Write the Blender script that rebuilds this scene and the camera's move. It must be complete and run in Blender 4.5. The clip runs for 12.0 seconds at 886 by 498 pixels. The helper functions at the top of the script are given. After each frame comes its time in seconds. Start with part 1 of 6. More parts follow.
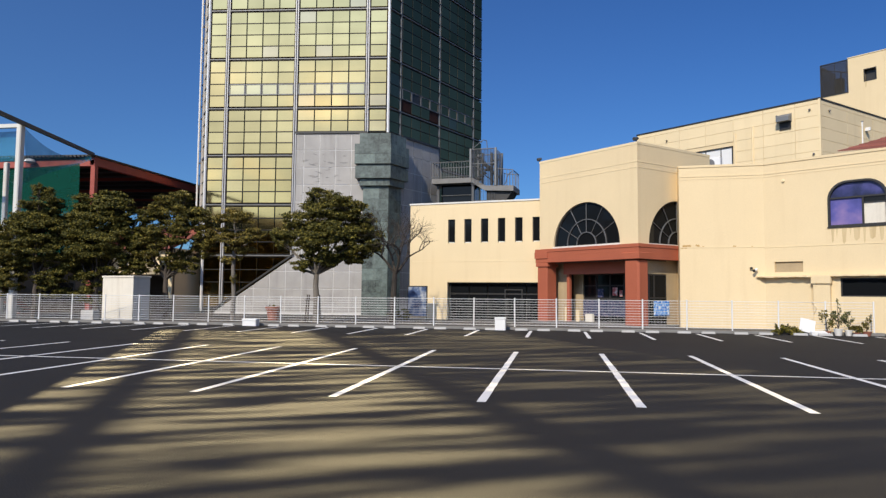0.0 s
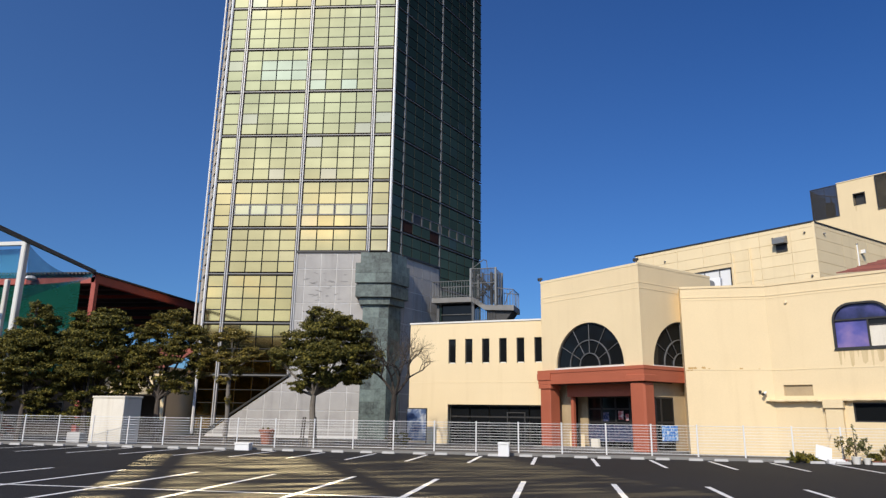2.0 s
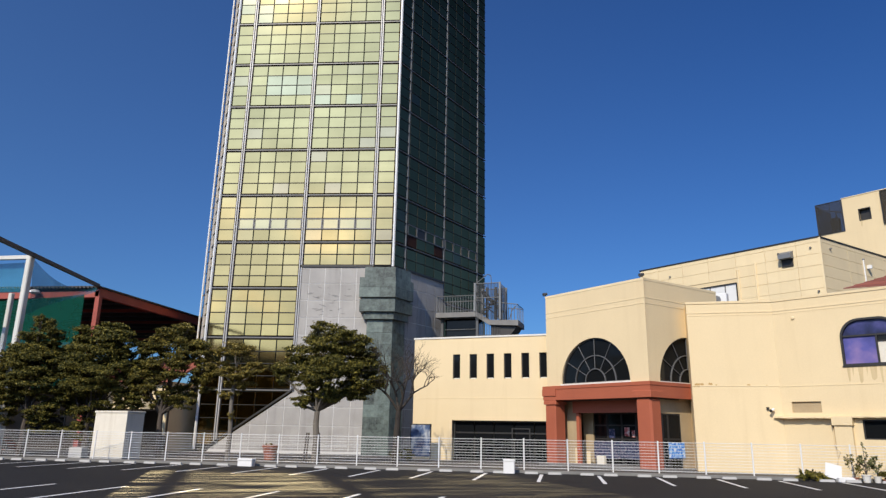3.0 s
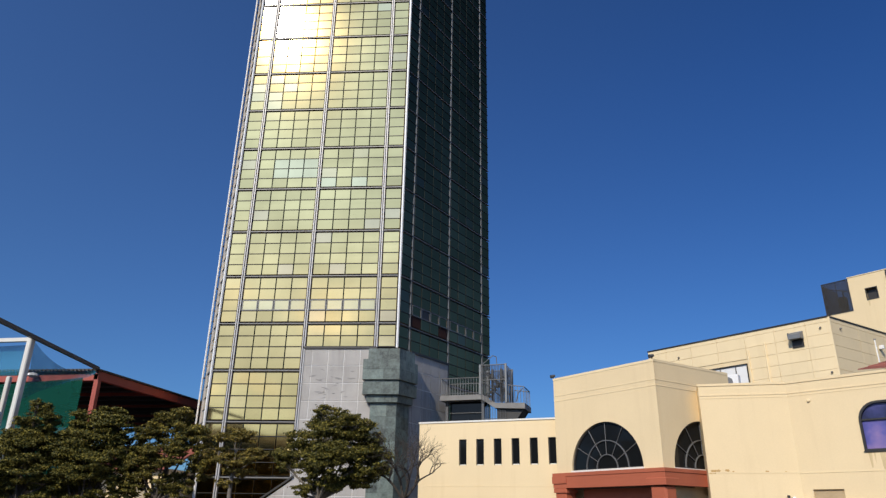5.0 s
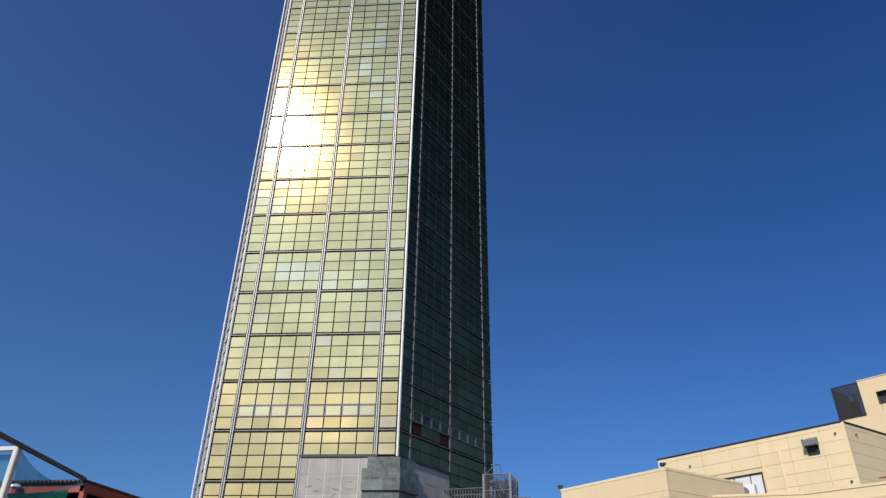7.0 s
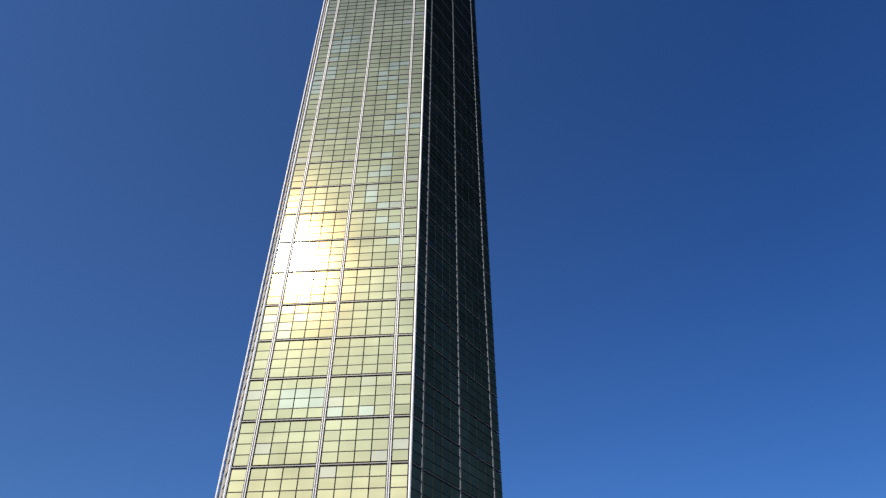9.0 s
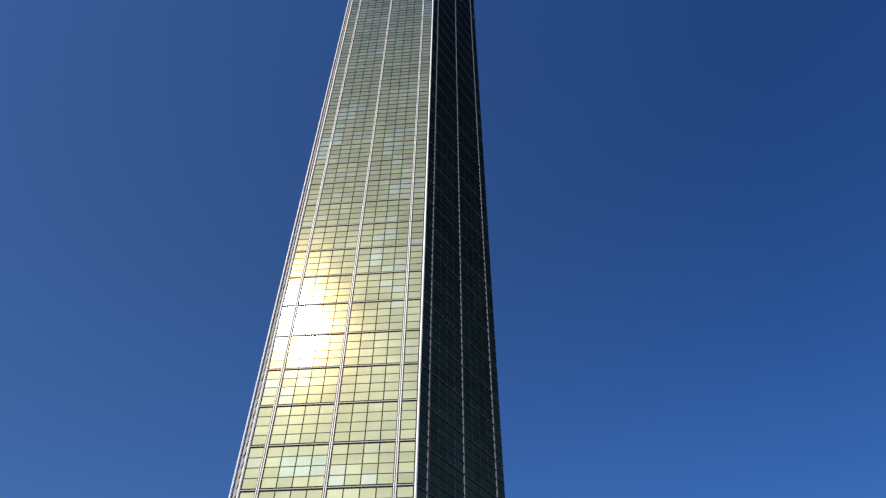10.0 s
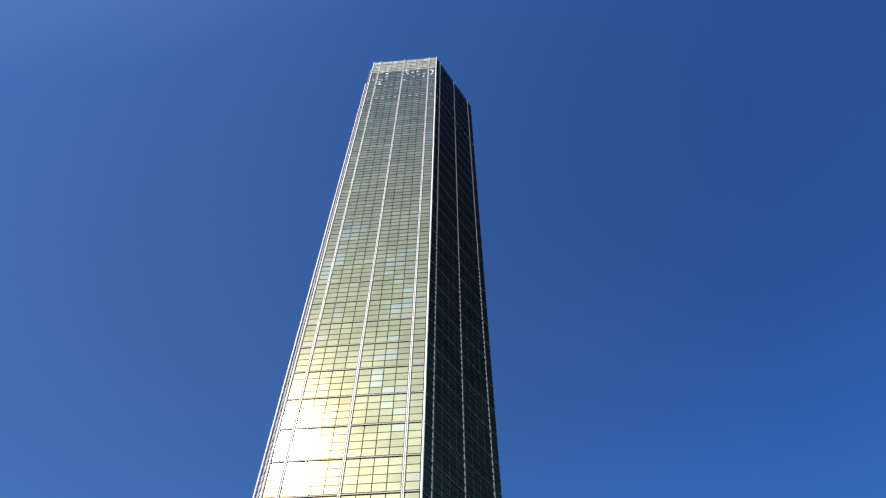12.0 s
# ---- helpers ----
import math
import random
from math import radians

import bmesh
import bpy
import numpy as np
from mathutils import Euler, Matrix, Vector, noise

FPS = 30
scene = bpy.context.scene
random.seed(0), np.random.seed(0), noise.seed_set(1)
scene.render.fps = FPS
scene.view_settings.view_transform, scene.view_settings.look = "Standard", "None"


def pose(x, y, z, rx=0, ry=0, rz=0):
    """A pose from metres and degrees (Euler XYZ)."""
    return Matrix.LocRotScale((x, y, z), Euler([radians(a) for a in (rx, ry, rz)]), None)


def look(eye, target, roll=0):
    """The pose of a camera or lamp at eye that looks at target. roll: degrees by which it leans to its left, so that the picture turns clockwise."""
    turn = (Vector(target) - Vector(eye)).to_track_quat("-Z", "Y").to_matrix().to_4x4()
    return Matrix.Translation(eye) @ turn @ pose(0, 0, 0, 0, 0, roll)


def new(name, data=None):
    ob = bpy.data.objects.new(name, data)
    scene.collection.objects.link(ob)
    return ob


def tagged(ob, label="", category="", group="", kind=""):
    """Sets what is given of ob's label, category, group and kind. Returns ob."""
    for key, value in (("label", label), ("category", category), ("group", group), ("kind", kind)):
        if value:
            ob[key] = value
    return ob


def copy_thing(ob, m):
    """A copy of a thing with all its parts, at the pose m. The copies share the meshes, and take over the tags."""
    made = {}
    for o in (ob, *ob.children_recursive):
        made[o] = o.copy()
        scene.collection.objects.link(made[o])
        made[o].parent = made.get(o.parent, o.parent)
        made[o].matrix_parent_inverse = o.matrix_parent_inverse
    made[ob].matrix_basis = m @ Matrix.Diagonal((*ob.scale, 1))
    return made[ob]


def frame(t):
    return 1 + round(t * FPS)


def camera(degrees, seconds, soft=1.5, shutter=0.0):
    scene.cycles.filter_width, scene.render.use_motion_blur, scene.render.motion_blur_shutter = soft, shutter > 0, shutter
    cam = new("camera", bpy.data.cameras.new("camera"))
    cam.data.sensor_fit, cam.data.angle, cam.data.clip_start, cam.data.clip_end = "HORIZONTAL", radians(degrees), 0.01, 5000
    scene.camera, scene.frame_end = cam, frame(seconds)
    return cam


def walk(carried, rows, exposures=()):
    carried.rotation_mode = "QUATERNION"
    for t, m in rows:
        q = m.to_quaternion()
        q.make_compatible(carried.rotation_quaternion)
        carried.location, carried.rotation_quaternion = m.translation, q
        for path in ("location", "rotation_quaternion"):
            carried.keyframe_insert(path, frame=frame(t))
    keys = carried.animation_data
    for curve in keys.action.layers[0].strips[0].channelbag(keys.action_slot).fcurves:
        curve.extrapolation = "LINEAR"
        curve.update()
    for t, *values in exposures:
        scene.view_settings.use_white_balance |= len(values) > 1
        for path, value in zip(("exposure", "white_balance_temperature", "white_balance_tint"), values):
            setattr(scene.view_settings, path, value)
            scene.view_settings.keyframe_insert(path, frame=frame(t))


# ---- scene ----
# x runs along the car park fence, y away from the camera towards the tower
cam = camera(66.13, 12.0, soft=1.35)
PATH = [
    (0.0, pose(0, 0, 1.75, 93.74, -0.50, 9.46)),
    (0.5, pose(-0.06, 0.04, 1.77, 96.99, -0.55, 9.31)),
    (1.0, pose(-0.12, 0.08, 1.79, 100.12, -0.66, 9.13)),
    (1.5, pose(-0.17, 0.12, 1.81, 102.89, -0.76, 9.05)),
    (2.0, pose(-0.23, 0.16, 1.83, 103.70, -0.79, 9.21)),
    (2.5, pose(-0.29, 0.20, 1.85, 104.10, -0.98, 9.34)),
    (4.5, pose(-0.52, 0.35, 1.92, 109.60, -0.76, 9.72)),
    (5.0, pose(-0.58, 0.39, 1.94, 111.66, -0.84, 9.63)),
    (5.5, pose(-0.63, 0.43, 1.96, 113.63, -0.79, 9.61)),
    (6.0, pose(-0.69, 0.46, 1.98, 115.67, -0.58, 9.60)),
    (6.5, pose(-0.75, 0.50, 2.00, 117.96, -0.68, 9.56)),
    (7.0, pose(-0.81, 0.54, 2.02, 120.27, -0.68, 9.60)),
    (9.0, pose(-1.04, 0.68, 2.10, 130.57, -0.06, 10.46)),
    (9.5, pose(-1.10, 0.71, 2.12, 133.18, -0.21, 10.62)),
    (10.0, pose(-1.15, 0.75, 2.14, 135.92, -0.28, 10.67)),
    (10.5, pose(-1.21, 0.78, 2.16, 138.55, -0.10, 10.86)),
    (11.0, pose(-1.27, 0.81, 2.18, 140.99, -0.30, 10.85)),
    (11.5, pose(-1.33, 0.85, 2.19, 143.52, -0.19, 11.03)),
    (12.0, pose(-1.38, 0.88, 2.21, 146.01, -0.18, 10.77)),
]
EXPOSURES = [(0.0, 0.02), (1.5, 0.03), (2.5, 0.02), (4.5, -0.07), (5.5, -0.06), (6.5, -0.16), (7.0, -0.07), (9.5, 0.18), (10.0, 0.11), (11.0, 0.36), (12.0, 0.58)]
walk(cam, PATH, EXPOSURES)

# ---- light: clear winter sky, sun behind the camera ----
SUN_TO = Vector((-0.2041, -0.7521, 0.6266)).normalized()
world = bpy.data.worlds.new("sky")
scene.world = world
world.use_nodes = True
wn = world.node_tree
sky = wn.nodes.new("ShaderNodeTexSky")
sky.sky_type = "NISHITA"
sky.sun_disc = False
sky.sun_elevation = radians(38.8)
sky.sun_rotation = radians(195.2)
sky.altitude = 0
sky.air_density = 1.0
sky.dust_density = 0.6
sky.ozone_density = 4.0
wn.nodes["Background"].inputs[1].default_value = 0.1


def world_math(op, a, b):
    k = wn.nodes.new("ShaderNodeMath")
    k.operation = op
    for i, v in enumerate((a, b)):
        if isinstance(v, (int, float)):
            k.inputs[i].default_value = v
        else:
            wn.links.new(v, k.inputs[i])
    return k.outputs[0]


# dry winter air: a deep blue, and the bright aureole that haze scatters round the sun, warmer low down
blue = wn.nodes.new("ShaderNodeVectorMath")
blue.operation = "MULTIPLY"
wn.links.new(sky.outputs[0], blue.inputs[0])
blue.inputs[1].default_value = (0.32, 0.66, 1.17)
way = wn.nodes.new("ShaderNodeTexCoord")
dot = wn.nodes.new("ShaderNodeVectorMath")
dot.operation = "DOT_PRODUCT"
wn.links.new(way.outputs["Generated"], dot.inputs[0])
dot.inputs[1].default_value = SUN_TO
HAZE_G = 0.5
base = world_math("MAXIMUM", world_math("SUBTRACT", 1 + HAZE_G ** 2, world_math("MULTIPLY", dot.outputs["Value"], 2 * HAZE_G)), 0.01)
halo = world_math("MAXIMUM", world_math("SUBTRACT", world_math("MULTIPLY", world_math("POWER", base, -1.5), 1.45), 2.1), 0.0)
haze = wn.nodes.new("ShaderNodeVectorMath")
haze.operation = "SCALE"
parts = wn.nodes.new("ShaderNodeSeparateXYZ")
wn.links.new(way.outputs["Generated"], parts.inputs[0])
clear = world_math("MINIMUM", world_math("MAXIMUM", world_math("MULTIPLY", world_math("SUBTRACT", parts.outputs["Z"], 0.14), 3.6), 0.0), 1.0)
haze_tone = wn.nodes.new("ShaderNodeCombineXYZ")
wn.links.new(world_math("SUBTRACT", 1.0, world_math("MULTIPLY", clear, 0.28)), haze_tone.inputs[0])
haze_tone.inputs[1].default_value = 0.97
wn.links.new(world_math("ADD", 0.82, world_math("MULTIPLY", clear, 0.46)), haze_tone.inputs[2])
wn.links.new(haze_tone.outputs[0], haze.inputs[0])
air_mass = world_math("DIVIDE", 0.62, world_math("ADD", world_math("MAXIMUM", parts.outputs["Z"], 0.0), 0.14))
air_mass = world_math("MINIMUM", world_math("POWER", air_mass, 1.5), 1.5)
wn.links.new(world_math("MULTIPLY", halo, air_mass), haze.inputs["Scale"])
both = wn.nodes.new("ShaderNodeVectorMath")
both.operation = "ADD"
# Rayleigh light is weakest at right angles to the sun
ray = wn.nodes.new("ShaderNodeVectorMath")
ray.operation = "SCALE"
wn.links.new(blue.outputs[0], ray.inputs[0])
wn.links.new(world_math("ADD", world_math("MULTIPLY", world_math("MULTIPLY", dot.outputs["Value"], dot.outputs["Value"]), 0.3), 0.8), ray.inputs["Scale"])
low_air = wn.nodes.new("ShaderNodeCombineXYZ")
wn.links.new(world_math("SUBTRACT", 1.22, world_math("MULTIPLY", world_math("MINIMUM", world_math("MAXIMUM", parts.outputs["Z"], 0.0), 0.55), 0.4)), low_air.inputs[0])
low_air.inputs[1].default_value = 1.0
wn.links.new(world_math("ADD", 0.84, world_math("MULTIPLY", world_math("MINIMUM", world_math("MAXIMUM", parts.outputs["Z"], 0.0), 0.55), 0.3)), low_air.inputs[2])
dusty = wn.nodes.new("ShaderNodeVectorMath")
dusty.operation = "MULTIPLY"
wn.links.new(ray.outputs[0], dusty.inputs[0])
wn.links.new(low_air.outputs[0], dusty.inputs[1])
wn.links.new(dusty.outputs[0], both.inputs[0])
wn.links.new(haze.outputs[0], both.inputs[1])
# a few low sunlit clouds on the sun's side of the horizon, seen only in the mirror glass
sep = wn.nodes.new("ShaderNodeSeparateXYZ")
wn.links.new(way.outputs["Generated"], sep.inputs[0])
cmap, cnoise, crange = wn.nodes.new("ShaderNodeMapping"), wn.nodes.new("ShaderNodeTexNoise"), wn.nodes.new("ShaderNodeMapRange")
cmap.inputs["Scale"].default_value = (5.0, 5.0, 9.0)
cnoise.inputs["Detail"].default_value = 5.0
cnoise.inputs["Scale"].default_value = 1.3
wn.links.new(way.outputs["Generated"], cmap.inputs[0])
wn.links.new(cmap.outputs[0], cnoise.inputs["Vector"])
wn.links.new(cnoise.outputs["Fac"], crange.inputs[0])
crange.inputs[1].default_value, crange.inputs[2].default_value = 0.52, 0.68
low, behind = wn.nodes.new("ShaderNodeMapRange"), wn.nodes.new("ShaderNodeMapRange")
wn.links.new(sep.outputs["Z"], low.inputs[0])
low.inputs[1].default_value, low.inputs[2].default_value, low.inputs[3].default_value, low.inputs[4].default_value = 0.2, 0.34, 1.0, 0.0
wn.links.new(sep.outputs["Y"], behind.inputs[0])
behind.inputs[1].default_value, behind.inputs[2].default_value, behind.inputs[3].default_value, behind.inputs[4].default_value = -0.7, -0.4, 1.0, 0.0
cloud_f = world_math("MULTIPLY", world_math("MULTIPLY", crange.outputs[0], low.outputs[0]), behind.outputs[0])
cloud = wn.nodes.new("ShaderNodeVectorMath")
cloud.operation = "SCALE"
cloud.inputs[0].default_value = (10.5, 8.6, 5.2)
wn.links.new(cloud_f, cloud.inputs["Scale"])
full = wn.nodes.new("ShaderNodeVectorMath")
full.operation = "ADD"
wn.links.new(both.outputs[0], full.inputs[0])
wn.links.new(cloud.outputs[0], full.inputs[1])
# an added gradient: the sky whitens steadily towards -x
bay = wn.nodes.new("ShaderNodeVectorMath")
bay.operation = "SCALE"
bay.inputs[0].default_value = (0.20, 0.32, 0.44)
wn.links.new(world_math("MAXIMUM", world_math("SUBTRACT", 0.33, sep.outputs["X"]), 0.0), bay.inputs["Scale"])
hazy = wn.nodes.new("ShaderNodeVectorMath")
hazy.operation = "ADD"
wn.links.new(full.outputs[0], hazy.inputs[0])
wn.links.new(bay.outputs[0], hazy.inputs[1])
wn.links.new(hazy.outputs[0], wn.nodes["Background"].inputs[0])
sun_data = bpy.data.lights.new("sun", "SUN")
sun_data.energy = 4.5
sun_data.angle = radians(0.53)
sun_data.color = (1.0, 0.89, 0.73)
sun_ob = new("sun", sun_data)
sun_ob.matrix_world = look(SUN_TO * 300, (0, 0, 0))

# an added area lamp stands in for the sunlight that the tower's mirror front throws back onto the car park:
# it floats before the glass, points the mirrored way, and noise in its emission makes the stripes of the panel rows
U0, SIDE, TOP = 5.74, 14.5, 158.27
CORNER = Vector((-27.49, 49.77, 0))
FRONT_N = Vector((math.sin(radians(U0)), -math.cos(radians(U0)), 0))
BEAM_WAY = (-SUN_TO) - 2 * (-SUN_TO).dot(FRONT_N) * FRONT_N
beam_data = bpy.data.lights.new("sunbeam_stand_in_lamp", "AREA")
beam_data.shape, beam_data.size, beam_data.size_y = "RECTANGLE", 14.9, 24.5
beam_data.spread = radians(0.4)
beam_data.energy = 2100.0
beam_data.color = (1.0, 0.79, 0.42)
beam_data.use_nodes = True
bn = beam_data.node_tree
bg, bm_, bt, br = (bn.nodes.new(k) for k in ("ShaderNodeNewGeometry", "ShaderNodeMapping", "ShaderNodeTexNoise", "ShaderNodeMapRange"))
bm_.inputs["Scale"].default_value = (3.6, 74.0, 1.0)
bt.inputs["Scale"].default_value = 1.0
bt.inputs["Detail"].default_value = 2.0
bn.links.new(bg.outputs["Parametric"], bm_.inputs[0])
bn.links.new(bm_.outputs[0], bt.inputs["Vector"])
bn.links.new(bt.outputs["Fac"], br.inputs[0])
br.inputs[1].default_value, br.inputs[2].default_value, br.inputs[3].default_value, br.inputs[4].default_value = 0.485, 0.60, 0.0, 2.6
# dark gaps are put into its emission for the double mullions, and the bay beyond the middle one is duller
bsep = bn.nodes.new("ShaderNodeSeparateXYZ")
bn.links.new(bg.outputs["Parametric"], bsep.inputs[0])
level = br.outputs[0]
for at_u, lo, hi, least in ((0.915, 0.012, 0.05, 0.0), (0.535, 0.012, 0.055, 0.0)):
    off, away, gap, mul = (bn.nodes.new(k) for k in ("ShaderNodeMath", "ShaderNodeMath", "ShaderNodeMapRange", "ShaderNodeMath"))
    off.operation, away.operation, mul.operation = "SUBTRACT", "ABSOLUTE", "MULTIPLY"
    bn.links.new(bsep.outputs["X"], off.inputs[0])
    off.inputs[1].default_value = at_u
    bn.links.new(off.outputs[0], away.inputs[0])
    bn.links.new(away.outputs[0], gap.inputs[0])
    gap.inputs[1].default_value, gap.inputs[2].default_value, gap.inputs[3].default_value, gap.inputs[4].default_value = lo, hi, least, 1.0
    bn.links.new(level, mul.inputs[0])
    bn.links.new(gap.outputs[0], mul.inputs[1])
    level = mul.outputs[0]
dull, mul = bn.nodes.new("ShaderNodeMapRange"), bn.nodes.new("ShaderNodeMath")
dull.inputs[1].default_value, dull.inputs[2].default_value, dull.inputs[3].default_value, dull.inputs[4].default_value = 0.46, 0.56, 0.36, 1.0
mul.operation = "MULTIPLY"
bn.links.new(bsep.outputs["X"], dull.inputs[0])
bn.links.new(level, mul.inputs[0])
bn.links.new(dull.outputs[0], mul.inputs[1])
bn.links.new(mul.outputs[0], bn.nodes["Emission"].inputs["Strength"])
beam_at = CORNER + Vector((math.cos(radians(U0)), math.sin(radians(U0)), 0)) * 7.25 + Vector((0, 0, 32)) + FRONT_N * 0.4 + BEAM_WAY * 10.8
beam_ob = new("sunbeam_stand_in_lamp", beam_data)
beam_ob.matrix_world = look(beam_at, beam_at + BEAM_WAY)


# ---- materials ----
def mat(name, base, rough=0.8, metal=0.0, vary=0.12, grain=30.0, blotch=0.6, bump=0.15, streak=0.0, stain=(0.273, 0.195, 0.109), per=0.0, spec=0.5):
    """Two scales of colour variation, fine relief, optional vertical run-off streaks and a shift of tone from piece to piece."""
    m = bpy.data.materials.new(name)
    m.use_nodes = True
    nt = m.node_tree
    L = nt.links.new
    b = nt.nodes["Principled BSDF"]
    b.inputs["Roughness"].default_value = rough
    b.inputs["Metallic"].default_value = metal
    b.inputs["Specular IOR Level"].default_value = spec
    tc = nt.nodes.new("ShaderNodeTexCoord")

    def noise_tex(scale, detail=4.0, squash=None):
        n = nt.nodes.new("ShaderNodeTexNoise")
        n.inputs["Scale"].default_value = scale
        n.inputs["Detail"].default_value = detail
        if squash:
            mp = nt.nodes.new("ShaderNodeMapping")
            mp.inputs["Scale"].default_value = squash
            L(tc.outputs["Object"], mp.inputs[0])
            L(mp.outputs[0], n.inputs["Vector"])
        else:
            L(tc.outputs["Object"], n.inputs["Vector"])
        return n

    def math_node(op, a, c):
        k = nt.nodes.new("ShaderNodeMath")
        k.operation = op
        for i, v in enumerate((a, c)):
            if isinstance(v, (int, float)):
                k.inputs[i].default_value = v
            else:
                L(v, k.inputs[i])
        return k.outputs[0]

    big, small = noise_tex(blotch, 5), noise_tex(grain, 3)
    f = math_node("ADD", math_node("MULTIPLY", big.outputs["Fac"], 1.2), math_node("MULTIPLY", small.outputs["Fac"], 0.8))
    f = math_node("ADD", math_node("MULTIPLY", math_node("SUBTRACT", f, 1.0), 2.0 * vary), 1.0)
    if per:
        oi, ge = nt.nodes.new("ShaderNodeObjectInfo"), nt.nodes.new("ShaderNodeNewGeometry")
        r = math_node("FRACT", math_node("ADD", oi.outputs["Random"], ge.outputs["Random Per Island"]), 0)
        f = math_node("ADD", f, math_node("MULTIPLY", math_node("SUBTRACT", r, 0.5), 2 * per))
    mul = nt.nodes.new("ShaderNodeVectorMath")
    mul.operation = "SCALE"
    mul.inputs[0].default_value = base
    L(f, mul.inputs["Scale"])
    colour = mul.outputs[0]
    if streak:
        s = noise_tex(1.0, 5, (2.2, 2.2, 0.16))
        ramp = nt.nodes.new("ShaderNodeMapRange")
        ramp.inputs[1].default_value, ramp.inputs[2].default_value = 0.54, 0.78
        ramp.inputs[3].default_value, ramp.inputs[4].default_value = 0.0, streak
        L(s.outputs["Fac"], ramp.inputs[0])
        mix = nt.nodes.new("ShaderNodeMix")
        mix.data_type = "RGBA"
        L(ramp.outputs[0], mix.inputs[0])
        L(colour, mix.inputs[6])
        mix.inputs[7].default_value = (*stain, 1)
        colour = mix.outputs[2]
    L(colour, b.inputs["Base Color"])
    if bump:
        bp = nt.nodes.new("ShaderNodeBump")
        bp.inputs["Strength"].default_value = bump
        bp.inputs["Distance"].default_value = 0.02
        L(small.outputs["Fac"], bp.inputs["Height"])
        L(bp.outputs[0], b.inputs["Normal"])
    return m


def coated_glass(name, tint, rough, per, blue=0.0, wave=0.0, rim=(0.75, 0.88, 1.0)):
    """Mirror-coated glazing: the tint differs a little from pane to pane, and the panes are slightly wavy."""
    m = bpy.data.materials.new(name)
    m.use_nodes = True
    nt = m.node_tree
    L = nt.links.new
    b = nt.nodes["Principled BSDF"]
    b.inputs["Metallic"].default_value = 1.0
    b.inputs["Roughness"].default_value = rough
    oi, ge = nt.nodes.new("ShaderNodeObjectInfo"), nt.nodes.new("ShaderNodeNewGeometry")
    add = nt.nodes.new("ShaderNodeMath")
    add.operation = "ADD"
    L(oi.outputs["Random"], add.inputs[0])
    L(ge.outputs["Random Per Island"], add.inputs[1])
    fr = nt.nodes.new("ShaderNodeMath")
    fr.operation = "FRACT"
    L(add.outputs[0], fr.inputs[0])
    ramp = nt.nodes.new("ShaderNodeValToRGB")
    e = ramp.color_ramp.elements
    e[0].color = (*[c * (1 - per) for c in tint], 1)
    e[1].position = 0.94
    e[1].color = (*[min(1, c * (1 + per * 0.6)) for c in tint], 1)
    k = e.new(0.975)
    k.color = (tint[0], tint[1], min(1, tint[2] + blue), 1)
    L(fr.outputs[0], ramp.inputs[0])
    # tone of the coating varies: broad clouds, and fine level streaks
    pos = nt.nodes.new("ShaderNodeNewGeometry")
    level = ramp.outputs[0]
    for scale, stretch, lo, hi in ((0.22, (1, 1, 0.7), 0.84, 1.14), (0.5, (0.3, 0.3, 3.0), 0.95, 1.04)):
        mp, nz, mr, mx = nt.nodes.new("ShaderNodeMapping"), nt.nodes.new("ShaderNodeTexNoise"), nt.nodes.new("ShaderNodeMapRange"), nt.nodes.new("ShaderNodeVectorMath")
        mp.inputs["Scale"].default_value = stretch
        nz.inputs["Scale"].default_value = scale
        nz.inputs["Detail"].default_value = 4
        mr.inputs[1].default_value, mr.inputs[2].default_value = 0.3, 0.7
        mr.inputs[3].default_value, mr.inputs[4].default_value = lo, hi
        mx.operation = "MULTIPLY"
        L(pos.outputs["Position"], mp.inputs["Vector"])
        L(mp.outputs[0], nz.inputs["Vector"])
        L(nz.outputs["Fac"], mr.inputs[0])
        L(level, mx.inputs[0])
        L(mr.outputs[0], mx.inputs[1])
        level = mx.outputs[0]
    L(level, b.inputs["Base Color"])
    b.inputs["Specular Tint"].default_value = (*rim, 1)
    if wave:
        tc, n, bp = nt.nodes.new("ShaderNodeTexCoord"), nt.nodes.new("ShaderNodeTexNoise"), nt.nodes.new("ShaderNodeBump")
        n.inputs["Scale"].default_value = 0.7
        n.inputs["Detail"].default_value = 1
        L(tc.outputs["Object"], n.inputs["Vector"])
        bp.inputs["Strength"].default_value = wave
        bp.inputs["Distance"].default_value = 0.01
        L(n.outputs["Fac"], bp.inputs["Height"])
        L(bp.outputs[0], b.inputs["Normal"])
    return m


def net_material(name, colour, cover):
    """Fine netting: mostly holes, seen as a veil from far off."""
    m = bpy.data.materials.new(name)
    m.use_nodes = True
    nt = m.node_tree
    b = nt.nodes["Principled BSDF"]
    b.inputs["Base Color"].default_value = (*colour, 1)
    b.inputs["Roughness"].default_value = 0.8
    b.inputs["Specular IOR Level"].default_value = 0.1
    tc, n, mr = nt.nodes.new("ShaderNodeTexCoord"), nt.nodes.new("ShaderNodeTexNoise"), nt.nodes.new("ShaderNodeMapRange")
    n.inputs["Scale"].default_value = 0.8
    nt.links.new(tc.outputs["Object"], n.inputs["Vector"])
    nt.links.new(n.outputs["Fac"], mr.inputs[0])
    mr.inputs[3].default_value, mr.inputs[4].default_value = cover - 0.15, cover + 0.15
    nt.links.new(mr.outputs[0], b.inputs["Alpha"])
    return m


